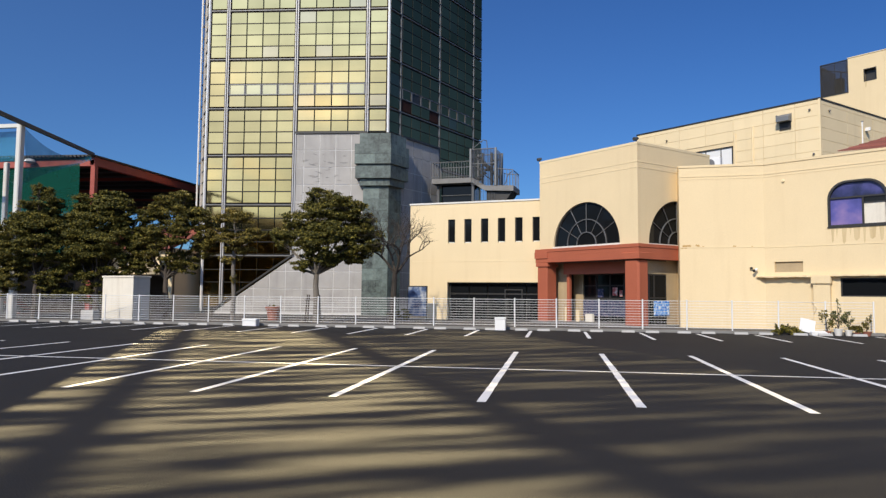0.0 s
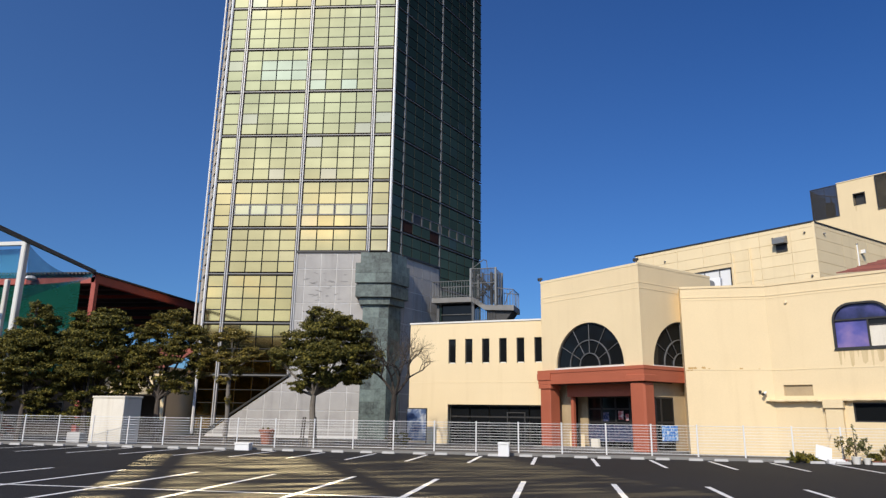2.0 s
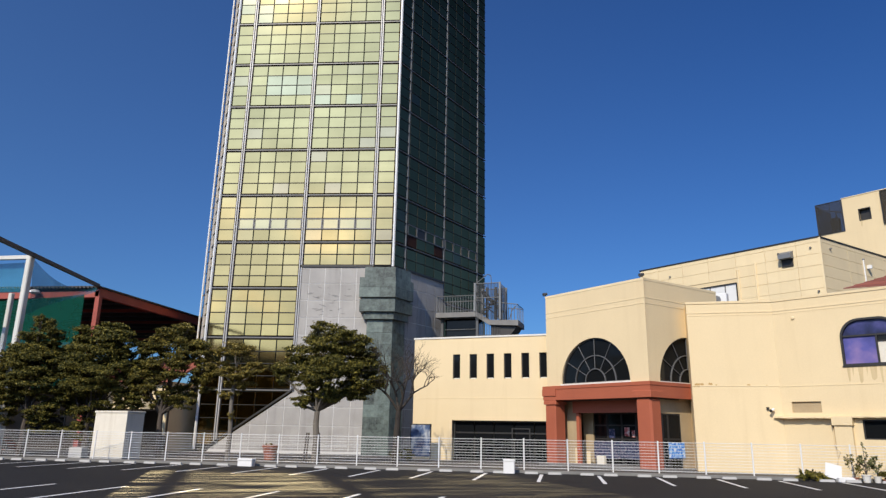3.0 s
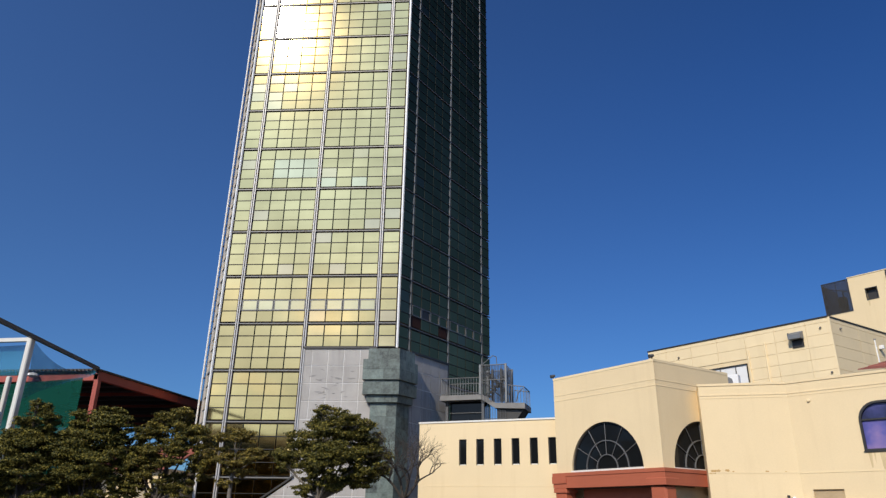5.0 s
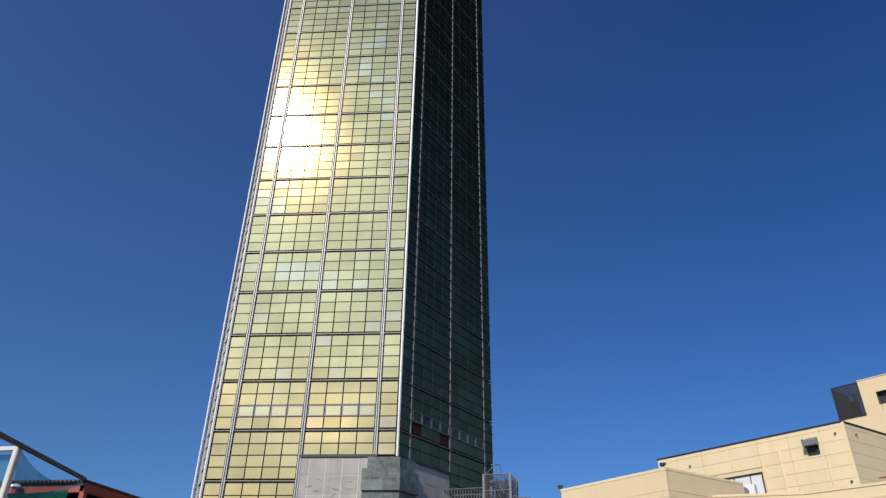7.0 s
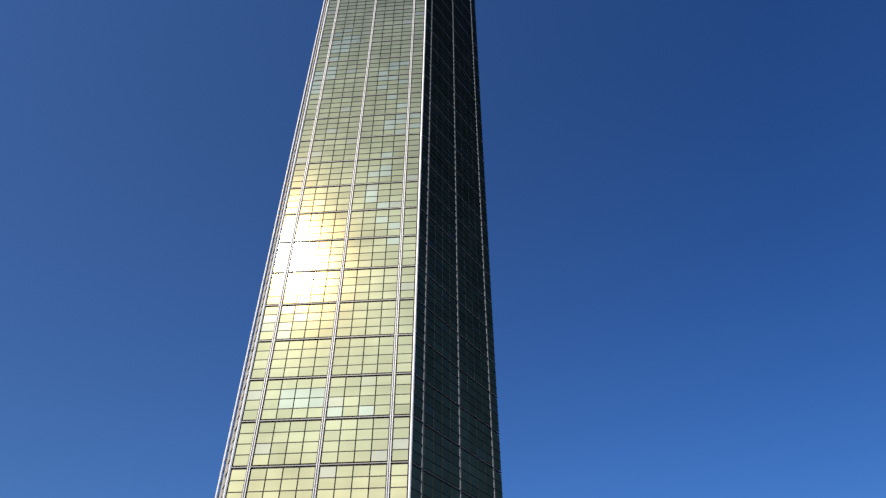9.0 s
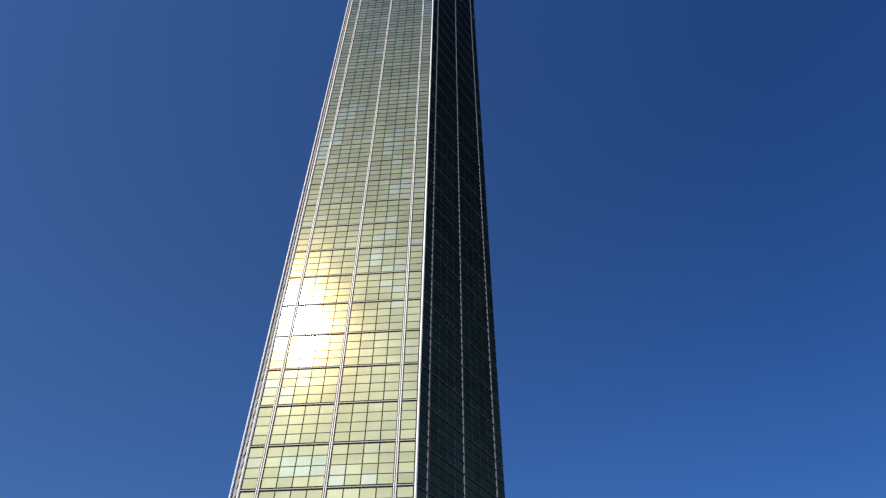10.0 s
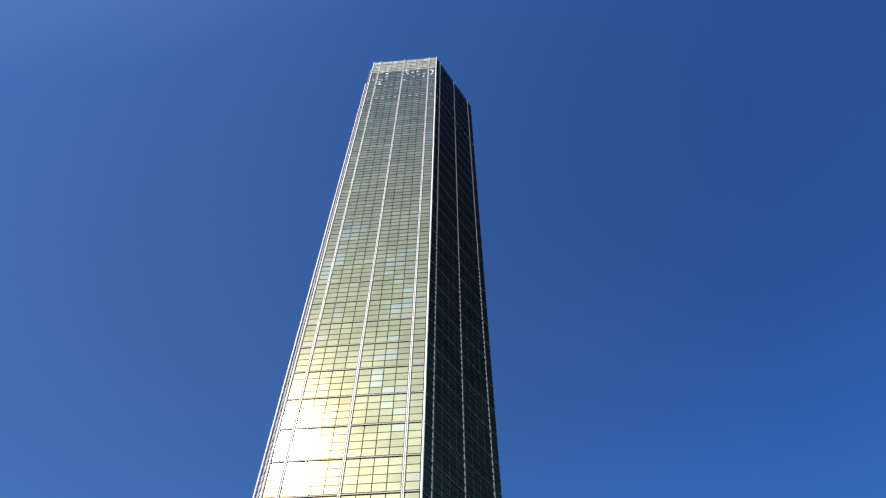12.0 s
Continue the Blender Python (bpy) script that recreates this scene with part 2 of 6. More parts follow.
def leaf_material(name, dark, light):
    m = bpy.data.materials.new(name)
    m.use_nodes = True
    nt = m.node_tree
    b = nt.nodes["Principled BSDF"]
    ge, ramp = nt.nodes.new("ShaderNodeNewGeometry"), nt.nodes.new("ShaderNodeValToRGB")
    e = ramp.color_ramp.elements
    e[0].color, e[1].color = (*dark, 1), (*light, 1)
    k = e.new(0.7)
    k.color = (*[(a + c) * 0.46 for a, c in zip(dark, light)], 1)
    nt.links.new(ge.outputs["Random Per Island"], ramp.inputs[0])
    nt.links.new(ramp.outputs[0], b.inputs["Base Color"])
    b.inputs["Roughness"].default_value = 0.65
    b.inputs["Specular IOR Level"].default_value = 0.25
    return m


def glass(name, colour=(0.008, 0.009, 0.010), rough=0.06):
    m = bpy.data.materials.new(name)
    m.use_nodes = True
    nt = m.node_tree
    b = nt.nodes["Principled BSDF"]
    b.inputs["Base Color"].default_value = (*colour, 1)
    b.inputs["Roughness"].default_value = rough
    b.inputs["IOR"].default_value = 1.3
    return m


def picture_material(name, c1, c2, c3, scale=2.2):
    """A printed sheet whose motif cannot be made out: soft fields of its colours."""
    m = bpy.data.materials.new(name)
    m.use_nodes = True
    nt = m.node_tree
    b = nt.nodes["Principled BSDF"]
    tc, n, ramp = nt.nodes.new("ShaderNodeTexCoord"), nt.nodes.new("ShaderNodeTexNoise"), nt.nodes.new("ShaderNodeValToRGB")
    n.inputs["Scale"].default_value = scale
    n.inputs["Detail"].default_value = 5
    e = ramp.color_ramp.elements
    e[0].position, e[0].color = 0.38, (*c1, 1)
    e[1].position, e[1].color = 0.64, (*c3, 1)
    k = e.new(0.5)
    k.color = (*c2, 1)
    nt.links.new(tc.outputs["Object"], n.inputs["Vector"])
    nt.links.new(n.outputs["Fac"], ramp.inputs[0])
    nt.links.new(ramp.outputs[0], b.inputs["Base Color"])
    b.inputs["Roughness"].default_value = 0.35
    return m


ASPHALT = mat("asphalt", (0.0195, 0.0193, 0.0203), 0.8, spec=0.15, vary=0.25, grain=45, blotch=0.25, bump=0.5)
PAVING = mat("paving", (0.079, 0.074, 0.066), 0.85, vary=0.2, grain=25, blotch=0.4, bump=0.3)
LINE_PAINT = mat("line_paint", (0.671, 0.671, 0.671), 0.6, vary=0.14, grain=40, blotch=1.5, bump=0.3)
KERB = mat("kerb_concrete", (0.19, 0.184, 0.172), 0.9, vary=0.25, grain=30, blotch=0.8, bump=0.3)
CONCRETE = mat("concrete", (0.413, 0.405, 0.390), 0.85, vary=0.15, grain=30, blotch=1.0, bump=0.3)
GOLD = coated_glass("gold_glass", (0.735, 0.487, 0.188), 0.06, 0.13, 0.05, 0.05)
# the same gold glass, the right side's dimness put into a darker tint
GOLD_SHADED = coated_glass("shaded_gold_glass", (0.325, 0.2, 0.085), 0.06, 0.15, 0.02, 0.04, (0.32, 0.35, 0.38))
CROWN_PANEL = mat("mottled_crown_panel", (0.25, 0.255, 0.18), 0.35, 0.3, vary=0.95, grain=2.6, blotch=0.7, bump=0.1, streak=0.9, stain=(0.10, 0.11, 0.09))
GREY_GLASS = coated_glass("greyish_gold_glass", (0.74, 0.54, 0.26), 0.08, 0.12, 0.0, 0.02)
PALE_GLASS = coated_glass("pale_glass", (0.78, 0.565, 0.275), 0.06, 0.08, 0.0, 0.02)
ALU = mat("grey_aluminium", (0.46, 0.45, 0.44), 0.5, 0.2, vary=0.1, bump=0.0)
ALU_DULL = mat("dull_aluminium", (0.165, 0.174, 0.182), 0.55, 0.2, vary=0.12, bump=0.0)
BRONZE = mat("bronze_aluminium", (0.034, 0.032, 0.027), 0.5, 0.2, vary=0.1, bump=0.0)
ALU_WHITE = mat("white_aluminium", (0.688, 0.688, 0.679), 0.4, 0.1, vary=0.06, bump=0.0)
BACKING = mat("dark_backing", (0.038, 0.035, 0.026), 0.7, vary=0.1, bump=0.0)
STONE_GREY = mat("grey_stone", (0.345, 0.330, 0.312), 0.75, vary=0.2, grain=22, blotch=0.9, bump=0.25, streak=0.35, stain=(0.109, 0.101, 0.094), per=0.06)
JOINT = mat("pale_joint", (0.60, 0.59, 0.575), 0.9, vary=0.06)
STONE_GREEN = mat("green_stone", (0.088, 0.115, 0.104), 0.5, vary=0.75, grain=7, blotch=2.2, bump=0.2, streak=0.35, stain=(0.26, 0.30, 0.27), per=0.38)
# streaked cream render, darkened to hold the shade of porch and recess
CREAM_SHADED = mat("shaded_cream_render", (0.390, 0.300, 0.180), 0.9, vary=0.15, grain=18, blotch=1.5, streak=0.4, stain=(0.273, 0.195, 0.101))
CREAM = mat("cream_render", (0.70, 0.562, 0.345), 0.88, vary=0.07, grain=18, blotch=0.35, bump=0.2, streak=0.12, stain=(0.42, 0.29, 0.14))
CREAM_PANEL = mat("cream_panel", (0.735, 0.60, 0.375), 0.85, vary=0.06, grain=20, blotch=0.5, bump=0.15, streak=0.12, stain=(0.390, 0.281, 0.140), per=0.03)
CONCRETE_GREY = mat("weathered_concrete", (0.195, 0.191, 0.184), 0.85, vary=0.25, grain=20, blotch=1.2, bump=0.3, streak=0.3, stain=(0.094, 0.086, 0.078))
# dark brown tone that holds the shade of the trees before the wall
SHADED_WALL = mat("shaded_wall", (0.064, 0.051, 0.041), 0.9, vary=0.3, grain=12, blotch=0.6, streak=0.3, stain=(0.031, 0.027, 0.023))
CREAM_STREAK = mat("streaked_render", (0.585, 0.458, 0.262), 0.9, vary=0.1, grain=18, blotch=0.8, streak=0.85, stain=(0.359, 0.234, 0.101))
INFILL = mat("brown_infill", (0.043, 0.021, 0.017), 0.8, vary=0.2, spec=0.1)
KIOSK_PAINT = mat("cream_white_paint", (0.68, 0.63, 0.53), 0.6, vary=0.12, grain=20, blotch=0.8, bump=0.08, streak=0.3)
ROOF_MEMBRANE = mat("roof_membrane", (0.083, 0.083, 0.079), 0.9, vary=0.25, grain=12, blotch=0.5, bump=0.2)
STONE_STAIN = mat("stone_stain", (0.235, 0.228, 0.22), 0.9, vary=0.4, grain=8, blotch=3.0)
RUST_STAIN = mat("rust_stained_render", (0.450, 0.285, 0.112), 0.9, vary=0.25, grain=12, blotch=1.2)
COPING = mat("white_coping", (0.671, 0.654, 0.602), 0.7, vary=0.1)
TERRACOTTA = mat("terracotta_render", (0.360, 0.094, 0.046), 0.8, vary=0.12, grain=20, blotch=0.6, bump=0.2, streak=0.15, stain=(0.218, 0.055, 0.039))
ROOF_TILE = mat("red_roof_tile", (0.225, 0.068, 0.045), 0.7, vary=0.2, per=0.15)
DARK_GLASS = glass("dark_glass")
FRAME_DARK = mat("dark_frame", (0.038, 0.036, 0.034), 0.5, 0.3, vary=0.1, bump=0.0)
FRAME_GREY = mat("grey_frame", (0.165, 0.165, 0.165), 0.5, 0.4, vary=0.1, bump=0.0)
# inner surfaces: indoor shade is put into this dark colour
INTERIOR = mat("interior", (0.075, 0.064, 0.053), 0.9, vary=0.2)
WHITE_PAINT = mat("white_paint", (0.705, 0.705, 0.697), 0.5, vary=0.05, bump=0.05)
STEEL_WHITE = mat("weathered_white_steel", (0.602, 0.593, 0.550), 0.55, vary=0.12, streak=0.25, stain=(0.273, 0.195, 0.140))
STEEL_GREY = mat("grey_painted_steel", (0.075, 0.078, 0.082), 0.55, 0.2, vary=0.12, bump=0.05)
STEEL_MID = mat("weathered_grey_steel", (0.125, 0.128, 0.13), 0.6, 0.2, vary=0.2, bump=0.05)
STEEL_RED = mat("red_oxide_steel", (0.315, 0.068, 0.049), 0.65, vary=0.2, grain=15, blotch=1.0)
ROOF_DARK = mat("dark_sheet_roof", (0.045, 0.041, 0.038), 0.6, vary=0.2)
NET_BLUE = net_material("blue_net", (0.03, 0.16, 0.24), 0.55)
NET_GREEN = net_material("green_net", (0.001, 0.050, 0.035), 0.9)
BARK = mat("bark", (0.075, 0.060, 0.049), 0.95, vary=0.35, grain=25, blotch=3, bump=0.8)
BARK_PALE = mat("pale_bark", (0.150, 0.131, 0.109), 0.95, vary=0.3, grain=25, blotch=3, bump=0.6)
BARK_TWIG = mat("twig_bark", (0.04, 0.032, 0.026), 0.95, vary=0.3)
LEAF = leaf_material("evergreen_leaf", (0.016, 0.024, 0.005), (0.225, 0.185, 0.03))
LEAF_OLIVE = leaf_material("olive_leaf", (0.022, 0.028, 0.006), (0.275, 0.215, 0.038))
LEAF_YELLOW = leaf_material("yellowing_leaf", (0.035, 0.036, 0.008), (0.34, 0.25, 0.05))
LEAF_PALE = leaf_material("pale_leaf", (0.04, 0.055, 0.018), (0.27, 0.25, 0.10))
POT_RED = mat("terracotta_pot", (0.270, 0.098, 0.060), 0.8, vary=0.15)
POT_WHITE = mat("white_pot", (0.645, 0.628, 0.585), 0.6, vary=0.08)
SOIL = mat("soil", (0.045, 0.034, 0.022), 0.95, vary=0.3)
POSTER_BLUE = picture_material("blue_poster", (0.03, 0.05, 0.12), (0.10, 0.15, 0.27), (0.5, 0.52, 0.54), 1.6)
POSTER_SEA = picture_material("sea_banner", (0.008, 0.016, 0.045), (0.02, 0.04, 0.11), (0.2, 0.15, 0.17), 10.0)
POSTER_SKY = picture_material("bright_blue_banner", (0.03, 0.16, 0.62), (0.12, 0.38, 0.8), (0.75, 0.8, 0.85), 6.5)
POSTER_RED = picture_material("red_poster", (0.35, 0.05, 0.05), (0.5, 0.2, 0.18), (0.7, 0.6, 0.55), 6.0)
POSTER_PURPLE = picture_material("purple_window_film", (0.055, 0.06, 0.22), (0.10, 0.095, 0.32), (0.24, 0.17, 0.36), 0.7)
POSTER_DUSK = picture_material("dark_blue_window_film", (0.008, 0.009, 0.02), (0.025, 0.03, 0.10), (0.07, 0.07, 0.22), 0.9)


# ---- building blocks ----
class Mesh:
    """Collects vertices and faces of one part."""

    def __init__(self):
        self.v, self.f = [], []

    def add(self, verts, faces, m=None):
        o = len(self.v)
        self.v += [tuple(m @ Vector(p)) if m else tuple(p) for p in verts]
        self.f += [tuple(i + o for i in f) for f in faces]
        return self

    def box(self, x0, x1, y0, y1, z0, z1, m=None, b=0.0):
        """A box; b cuts its upright and top edges by that much."""
        if not b:
            v = [(x, y, z) for z in (z0, z1) for x, y in ((x0, y0), (x1, y0), (x1, y1), (x0, y1))]
            return self.add(v, [(3, 2, 1, 0), (4, 5, 6, 7), (0, 1, 5, 4), (1, 2, 6, 5), (2, 3, 7, 6), (3, 0, 4, 7)], m)
        ring = [(x0 + b, y0), (x1 - b, y0), (x1, y0 + b), (x1, y1 - b), (x1 - b, y1), (x0 + b, y1), (x0, y1 - b), (x0, y0 + b)]
        cx, cy = (x0 + x1) / 2, (y0 + y1) / 2
        sx, sy = 1 - 2 * b / (x1 - x0), 1 - 2 * b / (y1 - y0)
        v = [(x, y, z0) for x, y in ring] + [(x, y, z1 - b) for x, y in ring] + [(cx + (x - cx) * sx, cy + (y - cy) * sy, z1) for x, y in ring]
        f = [tuple(range(7, -1, -1)), tuple(range(16, 24))]
        for k in (0, 8):
            f += [(k + i, k + (i + 1) % 8, k + 8 + (i + 1) % 8, k + 8 + i) for i in range(8)]
        return self.add(v, f, m)

    def tube(self, p0, p1, r0, r1=None, n=8, m=None, caps=True):
        p0, p1 = Vector(p0), Vector(p1)
        r1 = r0 if r1 is None else r1
        d = (p1 - p0).normalized()
        a = d.orthogonal().normalized()
        c = d.cross(a)
        v = []
        for p, r in ((p0, r0), (p1, r1)):
            v += [p + (a * math.cos(2 * math.pi * i / n) + c * math.sin(2 * math.pi * i / n)) * r for i in range(n)]
        f = [(i, (i + 1) % n, n + (i + 1) % n, n + i) for i in range(n)]
        if caps:
            f += [tuple(range(n - 1, -1, -1)), tuple(range(n, 2 * n))]
        return self.add(v, f, m)

    def lathe(self, profile, n=16, m=None):
        """profile: (radius, height) from the bottom up."""
        v = [(r * math.cos(2 * math.pi * i / n), r * math.sin(2 * math.pi * i / n), z) for r, z in profile for i in range(n)]
        f = [(k * n + i, k * n + (i + 1) % n, (k + 1) * n + (i + 1) % n, (k + 1) * n + i) for k in range(len(profile) - 1) for i in range(n)]
        f += [tuple(range(n - 1, -1, -1)), tuple(range((len(profile) - 1) * n, len(profile) * n))]
        return self.add(v, f, m)

    def prism(self, ring, z0, z1, ring_top=None, m=None):
        """An upright body over a ring of (x, y), anticlockwise from above."""
        n = len(ring)
        top = ring_top or ring
        v = [(x, y, z0) for x, y in ring] + [(x, y, z1) for x, y in top]
        return self.add(v, [tuple(range(n - 1, -1, -1)), tuple(range(n, 2 * n))] + [(i, (i + 1) % n, n + (i + 1) % n, n + i) for i in range(n)], m)

    def plate(self, outer, holes=(), y0=0.0, y1=0.2, m=None):
        """An upright plate in x and z, from y0 (outside) to y1, with holes that go through it."""
        from mathutils.geometry import tessellate_polygon
        loops = [list(outer), *[list(h) for h in holes]]
        flat = [p for lp in loops for p in lp]
        tris = tessellate_polygon([[Vector((x, z, 0)) for x, z in lp] for lp in loops])
        n = len(flat)
        v = [(x, y0, z) for x, z in flat] + [(x, y1, z) for x, z in flat]
        f = []
        for a, b, c in tris:
            (ax, az), (bx, bz), (cx, cz) = flat[a], flat[b], flat[c]
            if (bx - ax) * (cz - az) - (bz - az) * (cx - ax) < 0:
                b, c = c, b
            f += [(a, b, c), (n + c, n + b, n + a)]
        o = 0
        for lp in loops:
            k = len(lp)
            f += [(o + i, n + o + i, n + o + (i + 1) % k, o + (i + 1) % k) for i in range(k)]
            o += k
        return self.add(v, f, m)

    def data(self, name, material):
        me = bpy.data.meshes.new(name)
        me.from_pydata(self.v, [], self.f)
        me.materials.append(material)
        me.update()
        return me


def part(name, mesh, material, parent, label="", at=None):
    """One mesh object under a thing or a part."""
    ob = new(name, mesh if isinstance(mesh, bpy.types.Mesh) else mesh.data(name, material))
    ob.parent = parent
    if at is not None:
        ob.matrix_basis = at
    return tagged(ob, label)


def thing(name, label, category, at=None, group="", kind=""):
    ob = new(name)
    ob.empty_display_size = 0.3
    if at is not None:
        ob.matrix_basis = at
    return tagged(ob, label, category, group, kind)


def solid(name, mesh, material, label, category="", at=None, group="", kind=""):
    ob = new(name, mesh.data(name, material))
    if at is not None:
        ob.matrix_basis = at
    return tagged(ob, label, category, group, kind)


def rect(x0, x1, z0, z1):
    return [(x0, z0), (x1, z0), (x1, z1), (x0, z1)]


def arch(cx, z0, r, n=20, squash=1.0):
    return [(cx + r * math.cos(math.pi * i / n), z0 + squash * r * math.sin(math.pi * i / n)) for i in range(n + 1)]


def round_top(x0, x1, z0, z1, r, n=7):
    a = [(x0, z0), (x1, z0)]
    a += [(x1 - r + r * math.cos(math.pi / 2 * i / n), z1 - r + r * math.sin(math.pi / 2 * i / n)) for i in range(n + 1)]
    a += [(x0 + r - r * math.sin(math.pi / 2 * i / n), z1 - r + r * math.cos(math.pi / 2 * i / n)) for i in range(n + 1)]
    return a


def bar_frame(x0, x1, z0, z1, w, y0, y1, m=None):
    return Mesh().plate(rect(x0, x1, z0, z1), [rect(x0 + w, x1 - w, z0 + w, z1 - w)], y0, y1, m)


rng = np.random.default_rng(5)


def jitter(k):
    return float(rng.uniform(-k, k))


# ---- ground and car park ----
g = Mesh()
R = 3000.0
g.add([(-R, -R, 0), (R, -R, 0), (R, R, 0), (-R, R, 0)], [(0, 1, 2, 3)])
solid("ground", g, ASPHALT, "fresh black asphalt of a car park", "ground", kind="structure")
g = Mesh().box(-70, 40, 34.02, 49.0, 0.0, 0.07)
solid("pavement", g, PAVING, "grey concrete paving behind the car park fence", "pavement", kind="structure")
g = Mesh().box(-70, 14.6, 33.72, 34.02, 0.0, 0.13)
solid("kerb", g, KERB, "grey concrete kerb under the fence", "kerb", kind="structure")


def marking(x0, x1, y0, y1):
    n = max(2, int(max(x1 - x0, y1 - y0) / 0.4))
    v, f = [], []
    along_y = (y1 - y0) > (x1 - x0)
    for i in range(n + 1):
        k = i / n
        a, b = jitter(0.006), jitter(0.006)
        if along_y:
            v += [(x0 + a, y0 + (y1 - y0) * k, 0.006), (x1 + b, y0 + (y1 - y0) * k, 0.006)]
        else:
            v += [(x0 + (x1 - x0) * k, y1 + a, 0.005), (x0 + (x1 - x0) * k, y0 + b, 0.005)]
    f = [(2 * i, 2 * i + 1, 2 * i + 3, 2 * i + 2) for i in range(n)]
    solid("parking_line", Mesh().add(v, f), LINE_PAINT, "white painted parking bay line on black asphalt", "road marking", kind="structure")


for i in range(-13, 9):
    x = -1.21 + 2.515 * i
    marking(x - 0.075, x + 0.075, 11.1, 15.97)
    marking(x - 0.075, x + 0.075, 16.13, 20.85)
    marking(x - 0.075, x + 0.075, 28.0, 32.9)
marking(-36, 21, 15.985, 16.115)

stop_mesh = Mesh().prism([(-0.3, -0.075), (0.3, -0.075), (0.3, 0.075), (-0.3, 0.075)], 0, 0.1, [(-0.28, -0.045), (0.28, -0.045), (0.28, 0.045), (-0.28, 0.045)])
first = solid("wheel_stop", stop_mesh, CONCRETE, "pale concrete wheel stop on the asphalt", "wheel stop", group="wheel stops along the fence", at=pose(-1.21 - 32.695 + 0.57, 33.2, 0))
for i in range(-13, 6):
    for s in (0.57, 2.02):
        if i == -13 and s == 0.57:
            continue
        copy_thing(first, pose(-1.21 + 2.515 * i + s + jitter(0.04), 33.2 + jitter(0.03), 0, 0, 0, jitter(1.5)))

# ---- fence ----
fence = thing("fence", "low white steel mesh fence along the car park", "fence", pose(0, 33.9, 0.13))
post = Mesh().tube((0, 0, 0), (0, 0, 1.4), 0.035, n=8).lathe([(0.042, 1.39), (0.042, 1.41), (0.02, 1.425)], 8).data("post", WHITE_PAINT)
wires = Mesh()
for k in range(11):
    z = 0.1 + 1.26 * k / 10
    wires.tube((0.03, -0.03, z), (2.0, -0.03, z), 0.013 if k in (0, 10) else 0.0085, n=5)
for k in range(1, 14):
    wires.tube((2.03 * k / 14, -0.022, 0.1), (2.03 * k / 14, -0.022, 1.36), 0.0018, n=4, caps=False)
wires = wires.data("mesh_panel", WHITE_PAINT)
for i in range(-21, 8):
    x = -0.01 + 2.035 * i
    if x > 14.5:
        break
    part("post", post, WHITE_PAINT, fence, at=pose(x, 0, 0, jitter(0.5), jitter(0.5)))
    if x + 2.035 < 14.3:
        part("mesh_panel", wires, WHITE_PAINT, fence, at=pose(x, 0, 0))


# ---- the tower: six sides of 14.5 m, the left one shortened to fit the camera's view, 158 m high ----
tower = thing("tower", "tall six-sided tower clad in gold mirror glass panels", "tower", pose(CORNER.x, CORNER.y, 0.1, 0, 0, U0))
corners = [Vector((0, 0, 0))]
for k in range(5):
    a = radians(60 * k)
    corners.append(corners[-1] + Vector((math.cos(a), math.sin(a), 0)) * SIDE)
# side frames: x along the side, y inwards, z up
FRONT = pose(0, 0, 0)
RIGHT = Matrix.Translation(corners[1]) @ pose(0, 0, 0, 0, 0, 60)
# left side cut to 3.9 m so its visible sliver fits the camera's view
corners[5] = Vector((math.cos(radians(120)), math.sin(radians(120)), 0)) * 3.9
LEFT = Matrix.Translation(corners[5]) @ pose(0, 0, 0, 0, 0, -60)
centre = Vector((SIDE / 2, SIDE * 0.866, 0))
ring = [tuple((centre + (c - centre) * ((SIDE - 0.2) / SIDE)).xy) for c in corners]
part("core", Mesh().prism(ring, -0.1, TOP - 1.2), BACKING, tower, "dark backing behind the glass panels")
FLOORS = [0.3, 4.5, 8.5, 12.42] + [16.2 + 4.0 * k for k in range(36)]
COLS = [(0.12, 1.38)]
BAYS = (1.55, 7.15, 12.87)
MULL = 0.17
for a, b in ((BAYS[0], BAYS[1]), (BAYS[1], BAYS[2])):
    w = (b - a - 2 * MULL) / 4
    COLS += [(a + MULL + w * k, a + MULL + w * (k + 1)) for k in range(4)]
COLS.append((13.04, 14.38))


def panel(w, h, gap=0.035):
    """A glass panel, its outside at y = 0, with a narrow bevel."""
    m = Mesh()
    x0, x1, z0, z1, b = -w / 2 + gap, w / 2 - gap, -h / 2 + gap, h / 2 - gap, 0.012
    v = [(x0, 0.05, z0), (x1, 0.05, z0), (x1, 0.05, z1), (x0, 0.05, z1), (x0, 0.012, z0), (x1, 0.012, z0), (x1, 0.012, z1), (x0, 0.012, z1),
         (x0 + b, 0, z0 + b), (x1 - b, 0, z0 + b), (x1 - b, 0, z1 - b), (x0 + b, 0, z1 - b)]
    f = [(8, 9, 10, 11)] + [(i, (i + 1) % 4, 4 + (i + 1) % 4, 4 + i) for i in range(4)] + [(4 + i, 4 + (i + 1) % 4, 8 + (i + 1) % 4, 8 + i) for i in range(4)]
    return m.add(v, f)


shared = {}


def panel_data(w, h, material):
    key = (round(w, 2), round(h, 2), material.name)
    if key not in shared:
        shared[key] = panel(w, h).data("glass_panel", material)
    return shared[key]


def diag(u):
    """Height of the slanting stone edge low on the front."""
    return 4.4 + (u - 7.15) * 0.69


